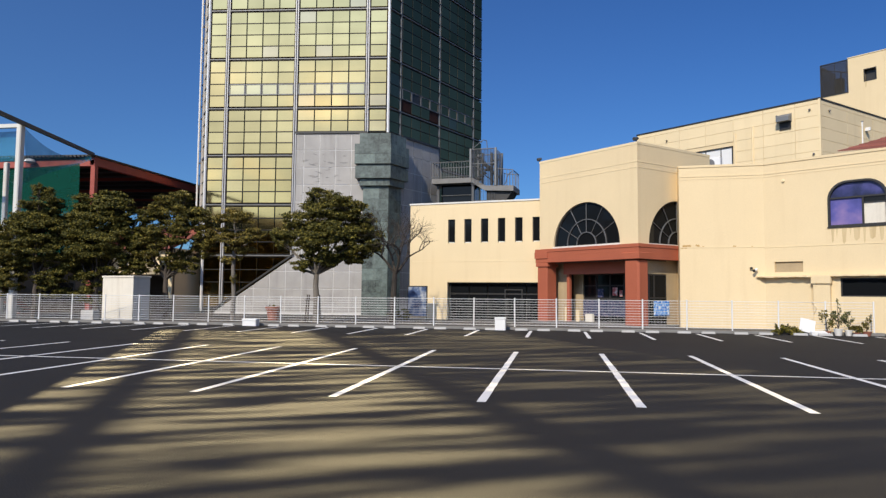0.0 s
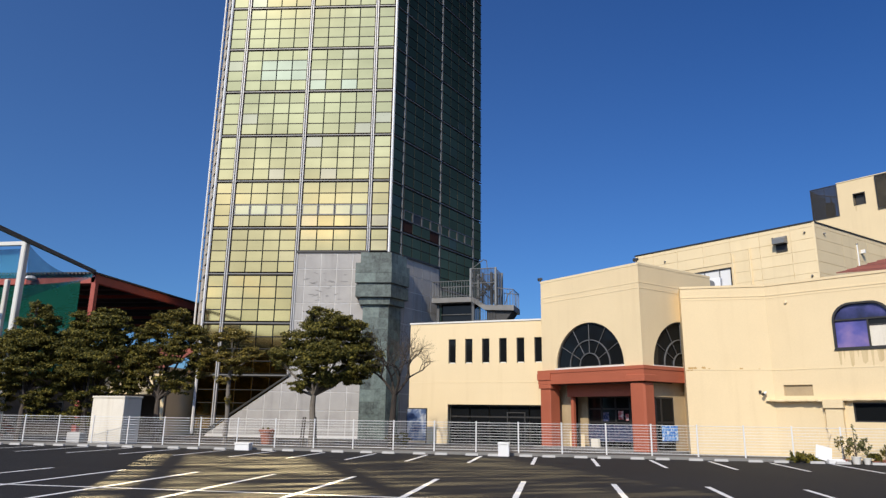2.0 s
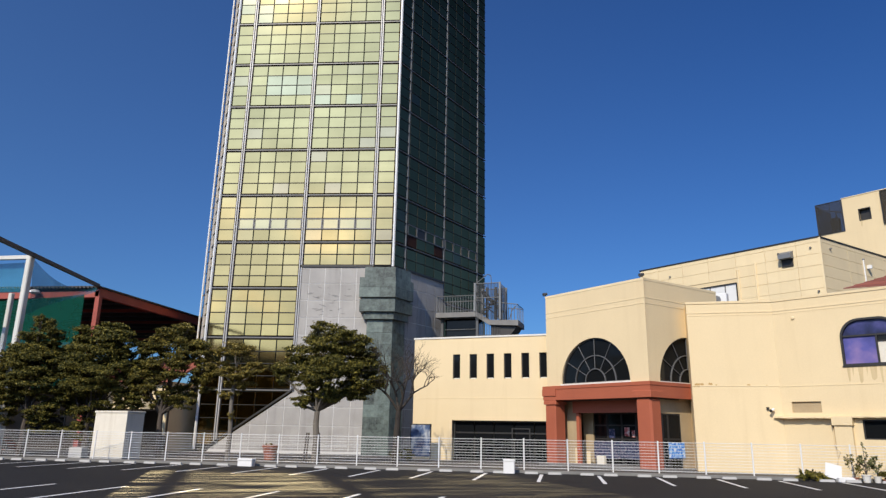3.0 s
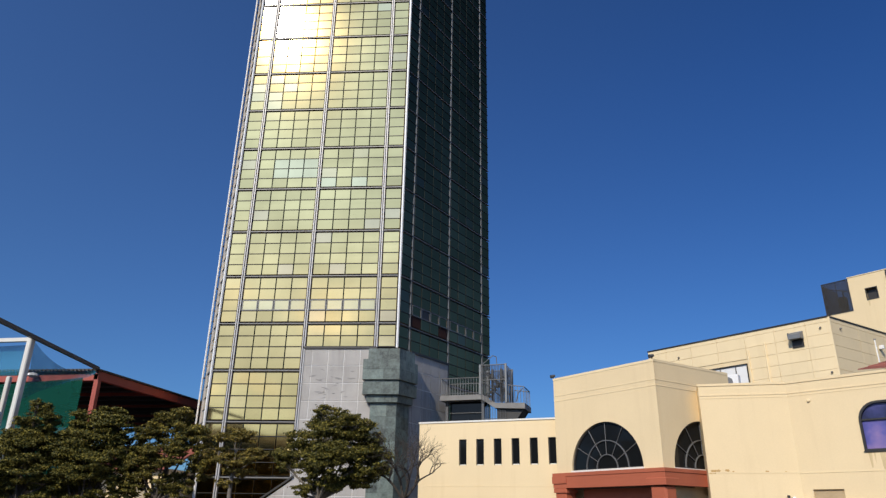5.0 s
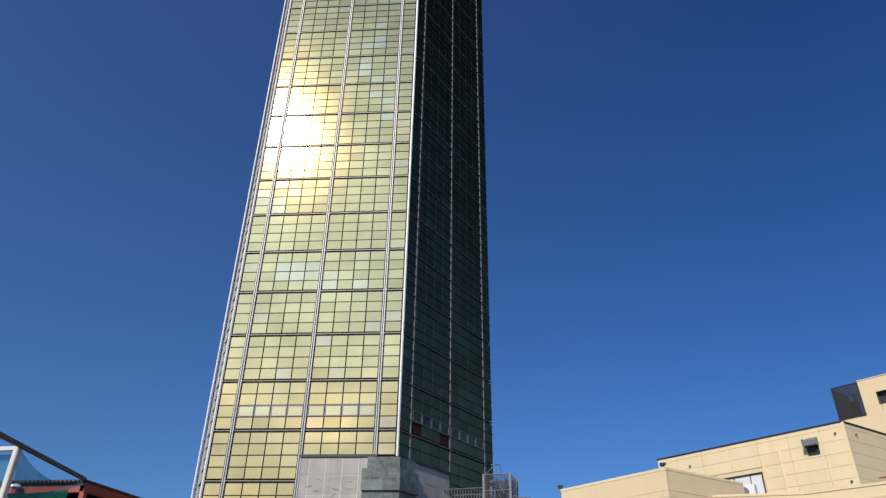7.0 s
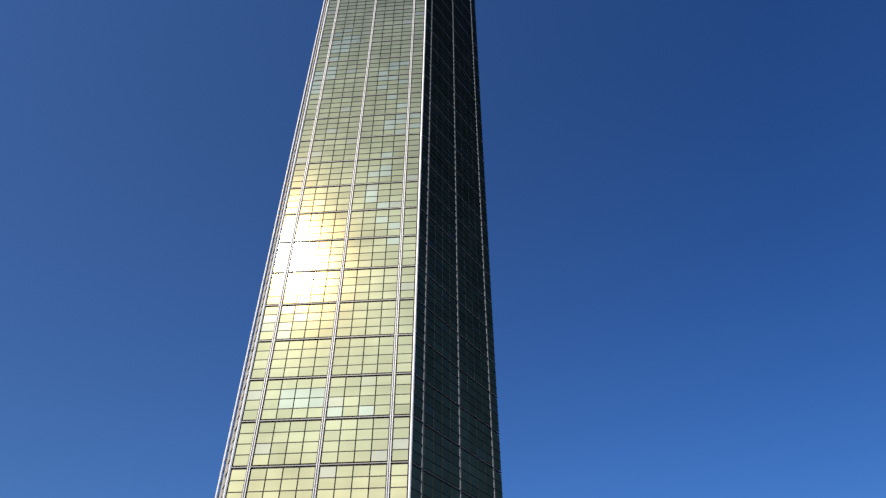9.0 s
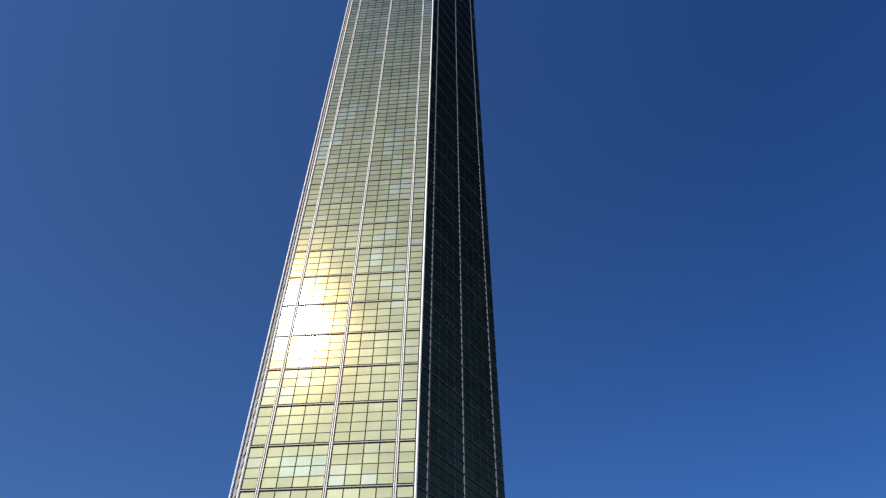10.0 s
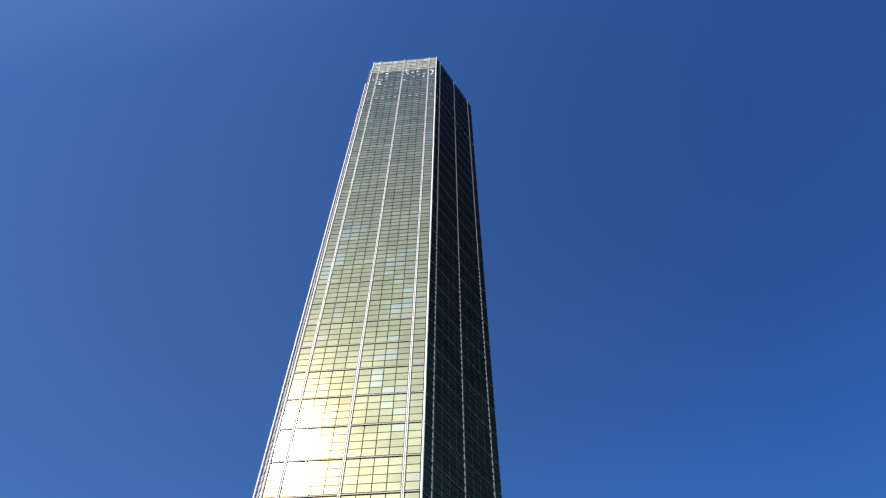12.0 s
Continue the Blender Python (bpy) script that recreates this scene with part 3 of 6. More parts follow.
rest = {}
for side, frame_m in (("front", FRONT), ("right", RIGHT), ("left", LEFT)):
    for fi in range(len(FLOORS) - 1):
        za, zb = FLOORS[fi] + 0.13, FLOORS[fi + 1] - 0.13
        h = (zb - za) / 4
        for r in range(4):
            zc = za + h * (r + 0.5)
            for ci, (u0, u1) in enumerate(COLS if side != "left" else [(0.1, 1.85), (2.05, 3.8)]):
                uc, w = (u0 + u1) / 2, u1 - u0
                if zc - h / 2 < 14.1 and ((side == "front" and u0 > 7.2) or (side == "right" and u0 < 7.2)):
                    continue
                if side == "front" and zc + h / 2 < diag(uc) + 0.3:
                    continue
                at = frame_m @ pose(uc, -0.06, zc, jitter(0.2), 0, jitter(0.2))
                operable = fi == 4 and r == 1 and (side == "front" and 0 < ci < 9 or side == "right" and 0 < ci < 9)
                if operable:
                    win = part("window", bar_frame(-w / 2 + 0.03, w / 2 - 0.03, -h / 2 + 0.03, h / 2 - 0.03, 0.06, -0.05, 0.03), FRAME_GREY, tower, "small opening window in a grey frame", at=frame_m @ pose(uc, -0.06, zc))
                    # third right-hand column: a dark sheet stands in for an open window's shade
                    pane = part("pane", panel_data(w - 0.12, h - 0.12, GREY_GLASS if side == "front" else (FRAME_DARK if ci == 2 else GOLD_SHADED)), GREY_GLASS, win, at=pose(0, -0.01, 0))
                    continue
                if side == "right" and fi == 4 and r == 0 and ci in (1, 4):
                    part("infill_panel", panel_data(w, h, INFILL), INFILL, tower, "dark reddish brown infill panel", at=at)
                    continue
                swapped = side == "front" and fi == 7 and ((r in (1, 2) and ci in (2, 3, 4)) or (r == 0 and ci in (5, 7)))
                if side == "front" and fi > 8 and noise.noise((uc * 0.22, zc * 0.1, 5.0)) > 0.3 and rng.random() < 0.45:
                    swapped = True
                # right side takes the darkened gold tint in place of dim reflections
                material = PALE_GLASS if swapped else (GOLD_SHADED if side == "right" else GOLD)
                if side == "front" and zc < 36.2:
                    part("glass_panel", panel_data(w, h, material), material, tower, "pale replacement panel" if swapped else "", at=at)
                else:
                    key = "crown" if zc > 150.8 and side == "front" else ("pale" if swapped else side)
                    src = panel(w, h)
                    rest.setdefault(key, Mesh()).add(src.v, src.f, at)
    # dark glazing bars between the rows and columns of panels
    bars = Mesh()
    span = COLS if side != "left" else [(0.1, 1.85), (2.05, 3.8)]
    for fi in range(len(FLOORS) - 1):
        za, zb = FLOORS[fi] + 0.13, FLOORS[fi + 1] - 0.13
        for r in range(1, 4):
            z = za + (zb - za) * r / 4
            u0, u1 = span[0][0], span[-1][1]
            if z < 14.3:
                u0, u1 = {"front": (0.12, 7.1), "right": (7.25, u1), "left": (u0, u1)}[side]
                if side == "front" and z < 4.3:
                    u0, u1 = 0.12, 7.1 - (4.3 - z) / 0.69
            if u1 > u0:
                bars.box(u0, u1, -0.105, -0.02, z - 0.018, z + 0.018)
    tagged(part("glazing_grid", bars, BRONZE, tower, "thin dark glazing bars", at=frame_m), kind="stuff")
    # crown above the top storey
    za, zb = FLOORS[-1] + 0.13, TOP
    h = zb - za
    for u0, u1 in COLS if side != "left" else [(0.1, 1.85), (2.05, 3.8)]:
        src = panel(u1 - u0, h)
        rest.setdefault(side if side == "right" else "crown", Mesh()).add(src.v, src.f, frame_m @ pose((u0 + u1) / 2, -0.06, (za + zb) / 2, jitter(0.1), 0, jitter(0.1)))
for side, m in rest.items():
    glaze, words = {"crown": (CROWN_PANEL, "pale mottled panels along the tower top"), "pale": (PALE_GLASS, "pale replacement glass panels"), "right": (GOLD_SHADED, "gold mirror glass panels, tint darkened for the dim right side")}.get(side, (GOLD, "gold mirror glass panels high on the tower"))
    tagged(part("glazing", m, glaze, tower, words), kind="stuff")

# right mullions take a darker aluminium, the dimmer side's shade put into colour
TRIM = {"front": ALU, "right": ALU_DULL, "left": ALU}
for side, frame_m in (("front", FRONT), ("right", RIGHT), ("left", LEFT)):
    L1 = 3.9 if side == "left" else SIDE
    band = Mesh().box(0.1, L1 - 0.1, -0.12, 0.05, -0.035, 0.035).data("floor_band", FRAME_GREY)
    half = {"front": (0.1, 7.1), "right": (7.2, SIDE - 0.1), "left": (0.1, 3.8)}[side]
    low = Mesh().box(half[0], half[1], -0.14, 0.05, -0.04, 0.04).data("floor_band", FRAME_GREY)
    for z in FLOORS:
        if z < 1:
            continue
        part("floor_band", low if z < 14 else band, FRAME_GREY, tower, at=frame_m @ pose(0, 0, z))
    for u in BAYS if side != "left" else (1.95,):
        z0 = 14.2 if (side == "front" and u > 7.5 or side == "right" and u < 7.0) else (max(0.1, diag(u)) if side == "front" else 0.1)
        m = Mesh()
        if side == "right":
            m.box(u - 0.045, u + 0.045, -0.11, 0.05, z0, TOP + 0.1).box(u - 0.085, u + 0.085, -0.04, 0.05, z0, TOP)
        else:
            for s in (-0.085, 0.085):
                m.box(u + s - 0.034, u + s + 0.034, -0.19, 0.05, z0, TOP + 0.1)
            m.box(u - 0.05, u + 0.05, -0.03, 0.05, z0, TOP)
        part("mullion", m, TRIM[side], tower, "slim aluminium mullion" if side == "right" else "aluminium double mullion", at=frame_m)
for k in (0, 1):
    c = corners[k]
    m = Mesh().tube((c.x, c.y, 14.2 if k == 1 else 0.1), (c.x, c.y, TOP + 0.15), 0.11 if k < 2 else 0.07, n=6)
    out = (c - centre).normalized() * 0.08
    part("corner_trim", m, ALU_WHITE if k < 2 else ALU, tower, "pale corner trim" if k < 2 else "grey corner trim", at=Matrix.Translation(out))
part("corner_trim", Mesh().tube((corners[5].x, corners[5].y, 0.1), (corners[5].x, corners[5].y, TOP - 4.0), 0.08, n=6), ALU_WHITE, tower, "pale corner trim", at=Matrix.Translation(Vector((math.cos(radians(210)), math.sin(radians(210)), 0)) * 0.2 + Vector((-0.02, 0.04, 0))))
pale_spots = Mesh()
for k in range(34):
    u0, u1 = COLS[int(rng.choice([0, 1, 2, 5, 6, 7, 7, 8, 9, 9]))]
    z, w = 143.5 + 8.5 * rng.random(), 0.25 + 0.35 * rng.random()
    u = u0 + 0.1 + (u1 - u0 - 0.2 - w) * rng.random()
    pale_spots.box(u, u + w, -0.072, -0.06, z, z + 0.25 + 0.5 * rng.random())
tagged(part("repair_patches", pale_spots, ALU, tower, "scattered pale patches below the crown", at=FRONT), kind="stuff")
# rows of small lamps under the crown
for side, frame_m in (("front", FRONT), ("right", RIGHT)):
    for z in (135.2, 142.2):
        for u0, u1 in COLS:
            if z > 140 and (side == "right" or rng.random() < 0.6):
                continue
            uc = (u0 + u1) / 2
            # right side's boxes get a darker grey in place of shade
            part("facade_lamp", Mesh().box(uc - 0.1, uc + 0.1, -0.2, -0.06, z - 0.1, z + 0.1, frame_m), ALU_WHITE if side == "front" else FRAME_GREY, tower, "small pale lamp box")
m = Mesh().prism([tuple((centre + (c - centre) * 0.985).xy) for c in corners], TOP - 1.2, TOP - 0.9)
part("roof", m, CONCRETE, tower)
for u in np.arange(0.6, 14.2, 1.4):
    part("roof_rod", Mesh().tube((float(u), 0.1, TOP - 0.6), (float(u), 0.1, TOP + 0.35 + jitter(0.2)), 0.05, n=5), ALU_WHITE, tower)


def clip(poly, fn):
    """Keep the part of a polygon where fn(x, z) <= 0."""
    out = []
    for i, p in enumerate(poly):
        q = poly[(i + 1) % len(poly)]
        a, b = fn(*p), fn(*q)
        if a <= 0:
            out.append(p)
        if (a <= 0) != (b <= 0):
            k = a / (a - b)
            out.append((p[0] + (q[0] - p[0]) * k, p[1] + (q[1] - p[1]) * k))
    return out


# stone-clad lower halves either side of the pier
def stone_field(frame_m, u0, u1, ztop, low=None, w=1.26, h=1.36):
    backing = [(u0, -0.08), (u1, -0.08), (u1, ztop), (u0, ztop)]
    if low:
        backing = [(low, -0.08), (u1, -0.08), (u1, ztop), (u0, ztop), (u0, 4.4)]
    part("joint_bed", Mesh().plate(backing, (), -0.10, 0.1), JOINT, tower, "pale mortar joints", at=frame_m)
    z = ztop
    while z > 0.1:
        u = u1
        while u > (low or u0) + 0.02:
            poly = [(max(u - w, low or u0) + 0.029, max(0.07, z - h) + 0.029), (u - 0.029, max(0.07, z - h) + 0.029), (u - 0.029, z - 0.029), (max(u - w, low or u0) + 0.029, z - 0.029)]
            pieces = [poly]
            if low:
                pieces = [clip(poly, lambda x, zz: u0 + 0.029 - x), clip(clip(poly, lambda x, zz: x - u0 - 0.029), lambda x, zz: zz - diag(x) + 0.1)]
            for piece in pieces:
                if len(piece) >= 3:
                    part("stone_panel", Mesh().plate(piece, (), -0.125 - abs(jitter(0.006)), -0.09), STONE_GREY, tower, at=frame_m)
            u -= w
        z -= h


stone_field(FRONT, 7.28, 12.95, 14.15, low=0.9)
stone_field(RIGHT, 1.7, 7.05, 14.15)
part("slant_trim", Mesh().box(-7.6, 0.1, -0.26, 0.02, -0.065, 0.065), FRAME_DARK, tower, "dark trim along the slanting stone edge", at=FRONT @ pose(7.2, 0, 4.55, 0, -math.degrees(math.atan(0.69)), 0))
part("stone_head_trim", Mesh().box(7.2, 12.95, -0.22, 0.02, 14.12, 14.3), FRAME_DARK, tower, at=FRONT)
part("stone_head_trim", Mesh().box(1.7, 7.1, -0.22, 0.02, 14.12, 14.3), FRAME_DARK, tower, at=RIGHT)

# grey weather stains on the stone field: short level smears
for k in range(20):
    cx, cz, rr = 8.1 + rng.random() * 3.2, 10.3 + rng.random() * 2.3, 0.08 + rng.random() * 0.24
    lean_s, n_b = jitter(0.35), 12
    out_r = []
    for i in range(n_b):
        ex = rr * (1 + jitter(0.35)) * math.cos(2 * math.pi * i / n_b)
        out_r.append((cx + ex, cz + ex * lean_s + 0.2 * rr * (1 + jitter(0.6)) * math.sin(2 * math.pi * i / n_b)))
    part("weather_stain", Mesh().plate(out_r, (), -0.1345, -0.12), STONE_STAIN, tower, at=FRONT)

# green stone pier on the corner between front and right side
pier = thing("stone_pier", "green stone corner pier with a stepped capital at the tower", "pillar", pose(CORNER.x, CORNER.y, 0.1, 0, 0, U0))


def pier_ring(a, o):
    """a: length along each side of the corner, o: how far it stands out."""
    c = corners[1]
    n1, n2 = Vector((0, -1, 0)), Vector((math.cos(radians(-30)), math.sin(radians(-30)), 0))
    u1, u2 = Vector((-1, 0, 0)), Vector((math.cos(radians(60)), math.sin(radians(60)), 0))
    tip = c + n1 * o + Vector((1, 0, 0)) * o * 0.42
    p = [c + u1 * a, c + u1 * a + n1 * o, tip, c + u2 * a * 0.72 + n2 * o * 0.8, c + u2 * a * 0.72, c + (u1 + u2).normalized() * 0.2 * a]
    return [(q.x, q.y) for q in p]


z = -0.1
for a, o, z1, h in ((1.75, 0.55, 9.9, 0.9), (2.0, 0.8, 10.45, 0.55), (2.3, 1.05, 11.45, 0.95), (2.15, 0.9, 11.6, 0.15), (2.35, 1.1, 13.15, 0.78), (2.0, 0.95, 14.0, 0.85)):
    while z < z1 - 0.05:
        zt = min(z + h, z1)
        ring_p = pier_ring(a, o)
        # each course: two blocks on either side, a hair apart
        P = [Vector((x, y, 0)) for x, y in ring_p]
        for (b0, b1, b2, b3) in ((P[0], P[1], P[2], P[5]), (P[5], P[2], P[3], P[4])):
            cut = 0.5 + jitter(0.14)
            lo0, lo1 = (b1, b2)
            mid_o, mid_i = lo0.lerp(lo1, cut), b0.lerp(b3, cut)
            for q in ((b0, b1, mid_o, mid_i), (mid_i, mid_o, b2, b3)):
                c = sum(q, Vector()) / 4
                k = 1 - 0.004 - abs(jitter(0.004))
                rq = [tuple((c + (p - c) * k).xy) for p in q]
                part("stone_block", Mesh().prism(rq, z + 0.008, zt - 0.008), STONE_GREEN, pier)
        part("mortar", Mesh().prism([tuple((Vector((x, y)) + (centre.xy - Vector((x, y))).normalized() * 0.04)) for x, y in ring_p], z, zt), FRAME_GREY, pier)
        z = zt

# ---- stair platform on the right side of the tower ----
plat = thing("stair_platform", "grey steel escape balcony with barred cage on the tower side", "balcony")
PL = Matrix.Translation((-10.2, 55.0, 0)) @ pose(0, 0, 0, 0, 0, -8)
plat.matrix_basis = PL
part("slab", Mesh().box(0, 3.44, 0, 2.6, 10.8, 11.2), CONCRETE_GREY, plat, "grey slab edge")
side = [(3.44, 11.2), (4.57, 10.5), (6.88, 10.42), (6.88, 9.98), (4.5, 10.1), (3.44, 10.8)]
part("stair_slab", Mesh().add([(x, 0, z) for x, z in side] + [(x, 2.6, z) for x, z in side], [(5, 4, 3, 2, 1, 0), (6, 7, 8, 9, 10, 11)] + [(i, (i + 1) % 6, 6 + (i + 1) % 6, 6 + i) for i in range(6)]), CONCRETE_GREY, plat)
side = [(4.6, 8.2), (5.7, 8.2), (6.15, 9.2), (6.75, 10.0), (4.6, 10.08)]
part("bracket", Mesh().add([(x, 0.3, z) for x, z in side] + [(x, 2.3, z) for x, z in side], [(0, 1, 2, 3, 4), (9, 8, 7, 6, 5)] + [(i, 5 + i, 5 + (i + 1) % 5, (i + 1) % 5) for i in range(5)]), FRAME_DARK, plat, "dark underside bracket")
for y in (0.06, 2.5):
    rail = Mesh()
    for z, r in ((12.56, 0.04), (11.35, 0.025)):
        rail.tube((0.05, y, z), (3.3, y, z), r, n=6)
    for k in range(15):
        rail.tube((0.08 + 3.15 * k / 14, y, 11.2), (0.08 + 3.15 * k / 14, y, 12.56), 0.022, n=4)
    part("railing", rail, STEEL_MID, plat)
rail = Mesh().tube((0.05, 0.06, 12.56), (0.05, 2.5, 12.56), 0.04, n=6)
for k in range(8):
    rail.tube((0.05, 0.06 + 2.44 * k / 7, 11.2), (0.05, 0.06 + 2.44 * k / 7, 12.56), 0.022, n=4)
part("railing", rail, STEEL_MID, plat)
cage_bar = Mesh().tube((0, 0, 10.55), (0, 0, 13.5), 0.03, n=5).data("cage_bar", STEEL_GREY)
for y in (0.0, 2.4):
    for k in range(17):
        part("cage_bar", cage_bar, STEEL_MID, plat, at=pose(3.42 + 1.92 * k / 16, y, 0))
    for z in (13.5, 12.3):
        part("cage_rail", Mesh().tube((3.3, y, z), (5.45, y, z), 0.04, n=5), STEEL_MID, plat)
    for x, z in ((3.33, 11.2), (5.42, 10.48)):
        part("cage_post", Mesh().box(x - 0.075, x + 0.075, y - 0.07, y + 0.07, z, 13.56), ALU_DULL if y == 0.0 else STEEL_MID, plat, "pale cage post" if y == 0.0 else "")
for k in range(1, 7):
    part("cage_bar", cage_bar, STEEL_MID, plat, at=pose(5.42, 2.4 * k / 7, 0))
for x0, z0, x1, z1, y in ((3.35, 13.2, 5.3, 11.3, 0.9), (3.4, 11.4, 5.35, 12.9, 1.6), (3.35, 12.3, 5.3, 10.7, 1.2)):
    part("inner_stringer", Mesh().tube((x0, y, z0), (x1, y, z1), 0.055, n=4), FRAME_DARK, plat, "dark stair stringer inside the cage")
for k in range(8):
    part("stair_tread", Mesh().box(3.5 + 0.22 * k, 3.8 + 0.22 * k, 1.25, 2.2, 13.1 - 0.24 * k, 13.17 - 0.24 * k), FRAME_DARK, plat)
    part("stair_tread", Mesh().box(3.5 + 0.22 * k, 3.8 + 0.22 * k, 0.3, 1.15, 10.9 + 0.24 * k, 10.97 + 0.24 * k), FRAME_DARK, plat)
part("stair_core", Mesh().box(4.0, 4.14, 1.1, 1.24, 10.55, 13.4).box(4.75, 4.89, 1.1, 1.24, 10.55, 13.4), FRAME_DARK, plat, "dark posts between the stair flights")
low_rail = Mesh()
for y in (0.05, 2.5):
    low_rail.tube((5.55, y, 11.85), (6.82, y, 11.68), 0.035, n=5)
    for k in range(6):
        low_rail.tube((5.6 + 0.24 * k, y, 10.45), (5.6 + 0.24 * k, y, 11.83 - 0.03 * k), 0.02, n=4)
for k in range(6):
    low_rail.tube((6.82, 0.05 + 0.49 * k, 10.42), (6.82, 0.05 + 0.49 * k, 11.68), 0.02, n=4)
low_rail.tube((6.82, 0.05, 11.68), (6.82, 2.5, 11.68), 0.035, n=5).tube((6.2, 0.0, 10.5), (6.4, 0.0, 11.2), 0.04, n=5).tube((6.4, 0.0, 11.2), (6.75, 0.0, 11.55), 0.04, n=5)
part("stair_railing", low_rail, STEEL_MID, plat)
part("stay", Mesh().tube((3.35, 0.1, 13.5), (4.15, 0.9, 14.45), 0.035, n=5).tube((4.15, 0.9, 14.45), (4.4, 1.1, 14.4), 0.035, n=5).tube((4.4, 1.1, 14.4), (4.45, 1.2, 13.5), 0.035, n=5), STEEL_MID, plat)
part("landing_glazing", Mesh().box(0.55, 3.4, 1.0, 2.5, 7.0, 10.8), DARK_GLASS, plat, "dark glazing under the balcony")
part("glazing_rail", Mesh().tube((0.5, 0.85, 9.0), (3.4, 0.85, 9.0), 0.04, n=5).tube((0.5, 0.85, 9.9), (3.4, 0.85, 9.9), 0.025, n=5), STEEL_MID, plat)
low_cage = Mesh()
for k in range(14):
    low_cage.tube((3.6 + 1.7 * k / 13, 0.2, 7.5), (3.6 + 1.7 * k / 13, 0.2, 10.2), 0.022, n=4)
low_cage.tube((3.5, 0.2, 9.3), (5.4, 0.2, 9.3), 0.03, n=4)
part("lower_cage", low_cage, STEEL_GREY, plat)
part("column", Mesh().box(0.3, 0.52, 0.5, 0.75, 0, 10.8), STEEL_GREY, plat)
part("column", Mesh().box(3.4, 3.6, 0.1, 0.35, 0, 10.85), STEEL_GREY, plat)
part("column", Mesh().box(5.0, 5.3, 1.2, 1.5, 0, 8.2), STEEL_GREY, plat)


# ---- annex with slot windows ----
ANX = Matrix.Translation((-9.47, 44.2, 0)) @ pose(0, 0, 0, 0, 0, -11.5)
annex = thing("annex_building", "cream rendered two-storey annex with slot windows", "building", ANX)
slots = [rect(2.54 + 1.124 * k, 3.03 + 1.124 * k, 5.02, 6.57) for k in range(6)]
part("front_wall", Mesh().plate([(-0.15, 0.0), (2.52, 0.0), (2.52, 2.48), (9.2, 2.48), (9.2, 7.6), (-0.15, 7.6)], slots, 0, 0.25), CREAM, annex)
part("side_wall", Mesh().box(-0.15, 0.1, 0.25, 6.0, 0, 7.6), CREAM, annex)
part("roof", Mesh().box(0.1, 9.2, 0.25, 6.0, 7.2, 7.35), ROOF_MEMBRANE, annex)
part("back_wall", Mesh().box(-0.15, 9.2, 6.0, 6.25, 0, 7.6), CREAM, annex)
part("coping", Mesh().box(-0.2, 9.2, -0.05, 0.3, 7.6, 7.7), COPING, annex, "white coping")
part("string_line", Mesh().box(0.0, 9.0, -0.012, 0.0, 3.82, 3.86), CREAM_PANEL, annex)
for k in range(6):
    x0 = 2.54 + 1.124 * k
    w = part("slot_window", bar_frame(x0, x0 + 0.49, 5.02, 6.57, 0.05, 0.12, 0.18), FRAME_DARK, annex, "narrow dark slot window")
    part("pane", Mesh().box(x0 + 0.05, x0 + 0.44, 0.14, 0.16, 5.07, 6.52), DARK_GLASS, w)
    part("sill", Mesh().box(x0 + 0.06, x0 + 0.43, 0.05, 0.12, 5.03, 5.08), COPING, w, "pale sill")
shop = part("shopfront", bar_frame(2.56, 9.0, 0.08, 2.46, 0.08, 0.3, 0.4), FRAME_DARK, annex, "dark glazed shopfront")
for k in range(5):
    x0 = 2.66 + 1.27 * k
    part("pane", Mesh().box(x0, x0 + 1.2, 0.34, 0.36, 0.15, 1.7), DARK_GLASS, shop)
    part("top_pane", Mesh().box(x0, x0 + 1.2, 0.34, 0.36, 1.8, 2.38), DARK_GLASS, shop)
part("transom", Mesh().box(2.6, 9.0, 0.29, 0.41, 1.71, 1.79), FRAME_DARK, shop)
part("door_frame", bar_frame(6.3, 7.45, 0.1, 2.05, 0.06, 0.27, 0.33), FRAME_DARK, shop)
part("inner_wall", Mesh().box(2.4, 9.1, 2.0, 2.1, 0.0, 2.6), INTERIOR, annex)

# ---- entrance block, turned half towards the tower ----
AX = Matrix.Translation((-1.01, 41.8, 0)) @ pose(0, 0, 0, 0, 0, -44)
BX = Matrix.Translation((4.22, 36.76, 0)) @ pose(0, 0, 0, 0, 0, 43)
block = thing("entrance_block", "cream entrance block with half-round windows over a red porch", "building")
part("wall", Mesh().plate(rect(0, 7.27, 3.75, 9.75), [arch(3.62, 4.55, 2.46, 28)], 0, 0.3, AX), CREAM, block)
part("wall", Mesh().plate(rect(0.02, 6.2, 3.75, 9.75), [arch(3.3, 4.5, 2.45, 28)], 0, 0.3, BX), CREAM, block)
part("wall", Mesh().box(-0.02, 0.3, 0.32, 6.0, 3.75, 9.75, AX), CREAM, block)
part("roof", Mesh().box(0.3, 7.0, 0.32, 6.0, 9.0, 9.2, AX), ROOF_MEMBRANE, block)
part("coping", Mesh().box(-0.02, 7.29, -0.015, 0.36, 9.75, 9.88, AX), CREAM_PANEL, block)
part("coping", Mesh().box(0.0, 6.2, -0.015, 0.36, 9.75, 9.88, BX), CREAM_PANEL, block)
for z in (8.5, 8.8):
    part("string_course", Mesh().box(-0.01, 7.28, -0.014, 0.0, z, z + 0.04, AX), CREAM_PANEL, block)
    part("string_course", Mesh().box(0.03, 6.2, -0.014, 0.0, z, z + 0.04, BX), CREAM_PANEL, block)


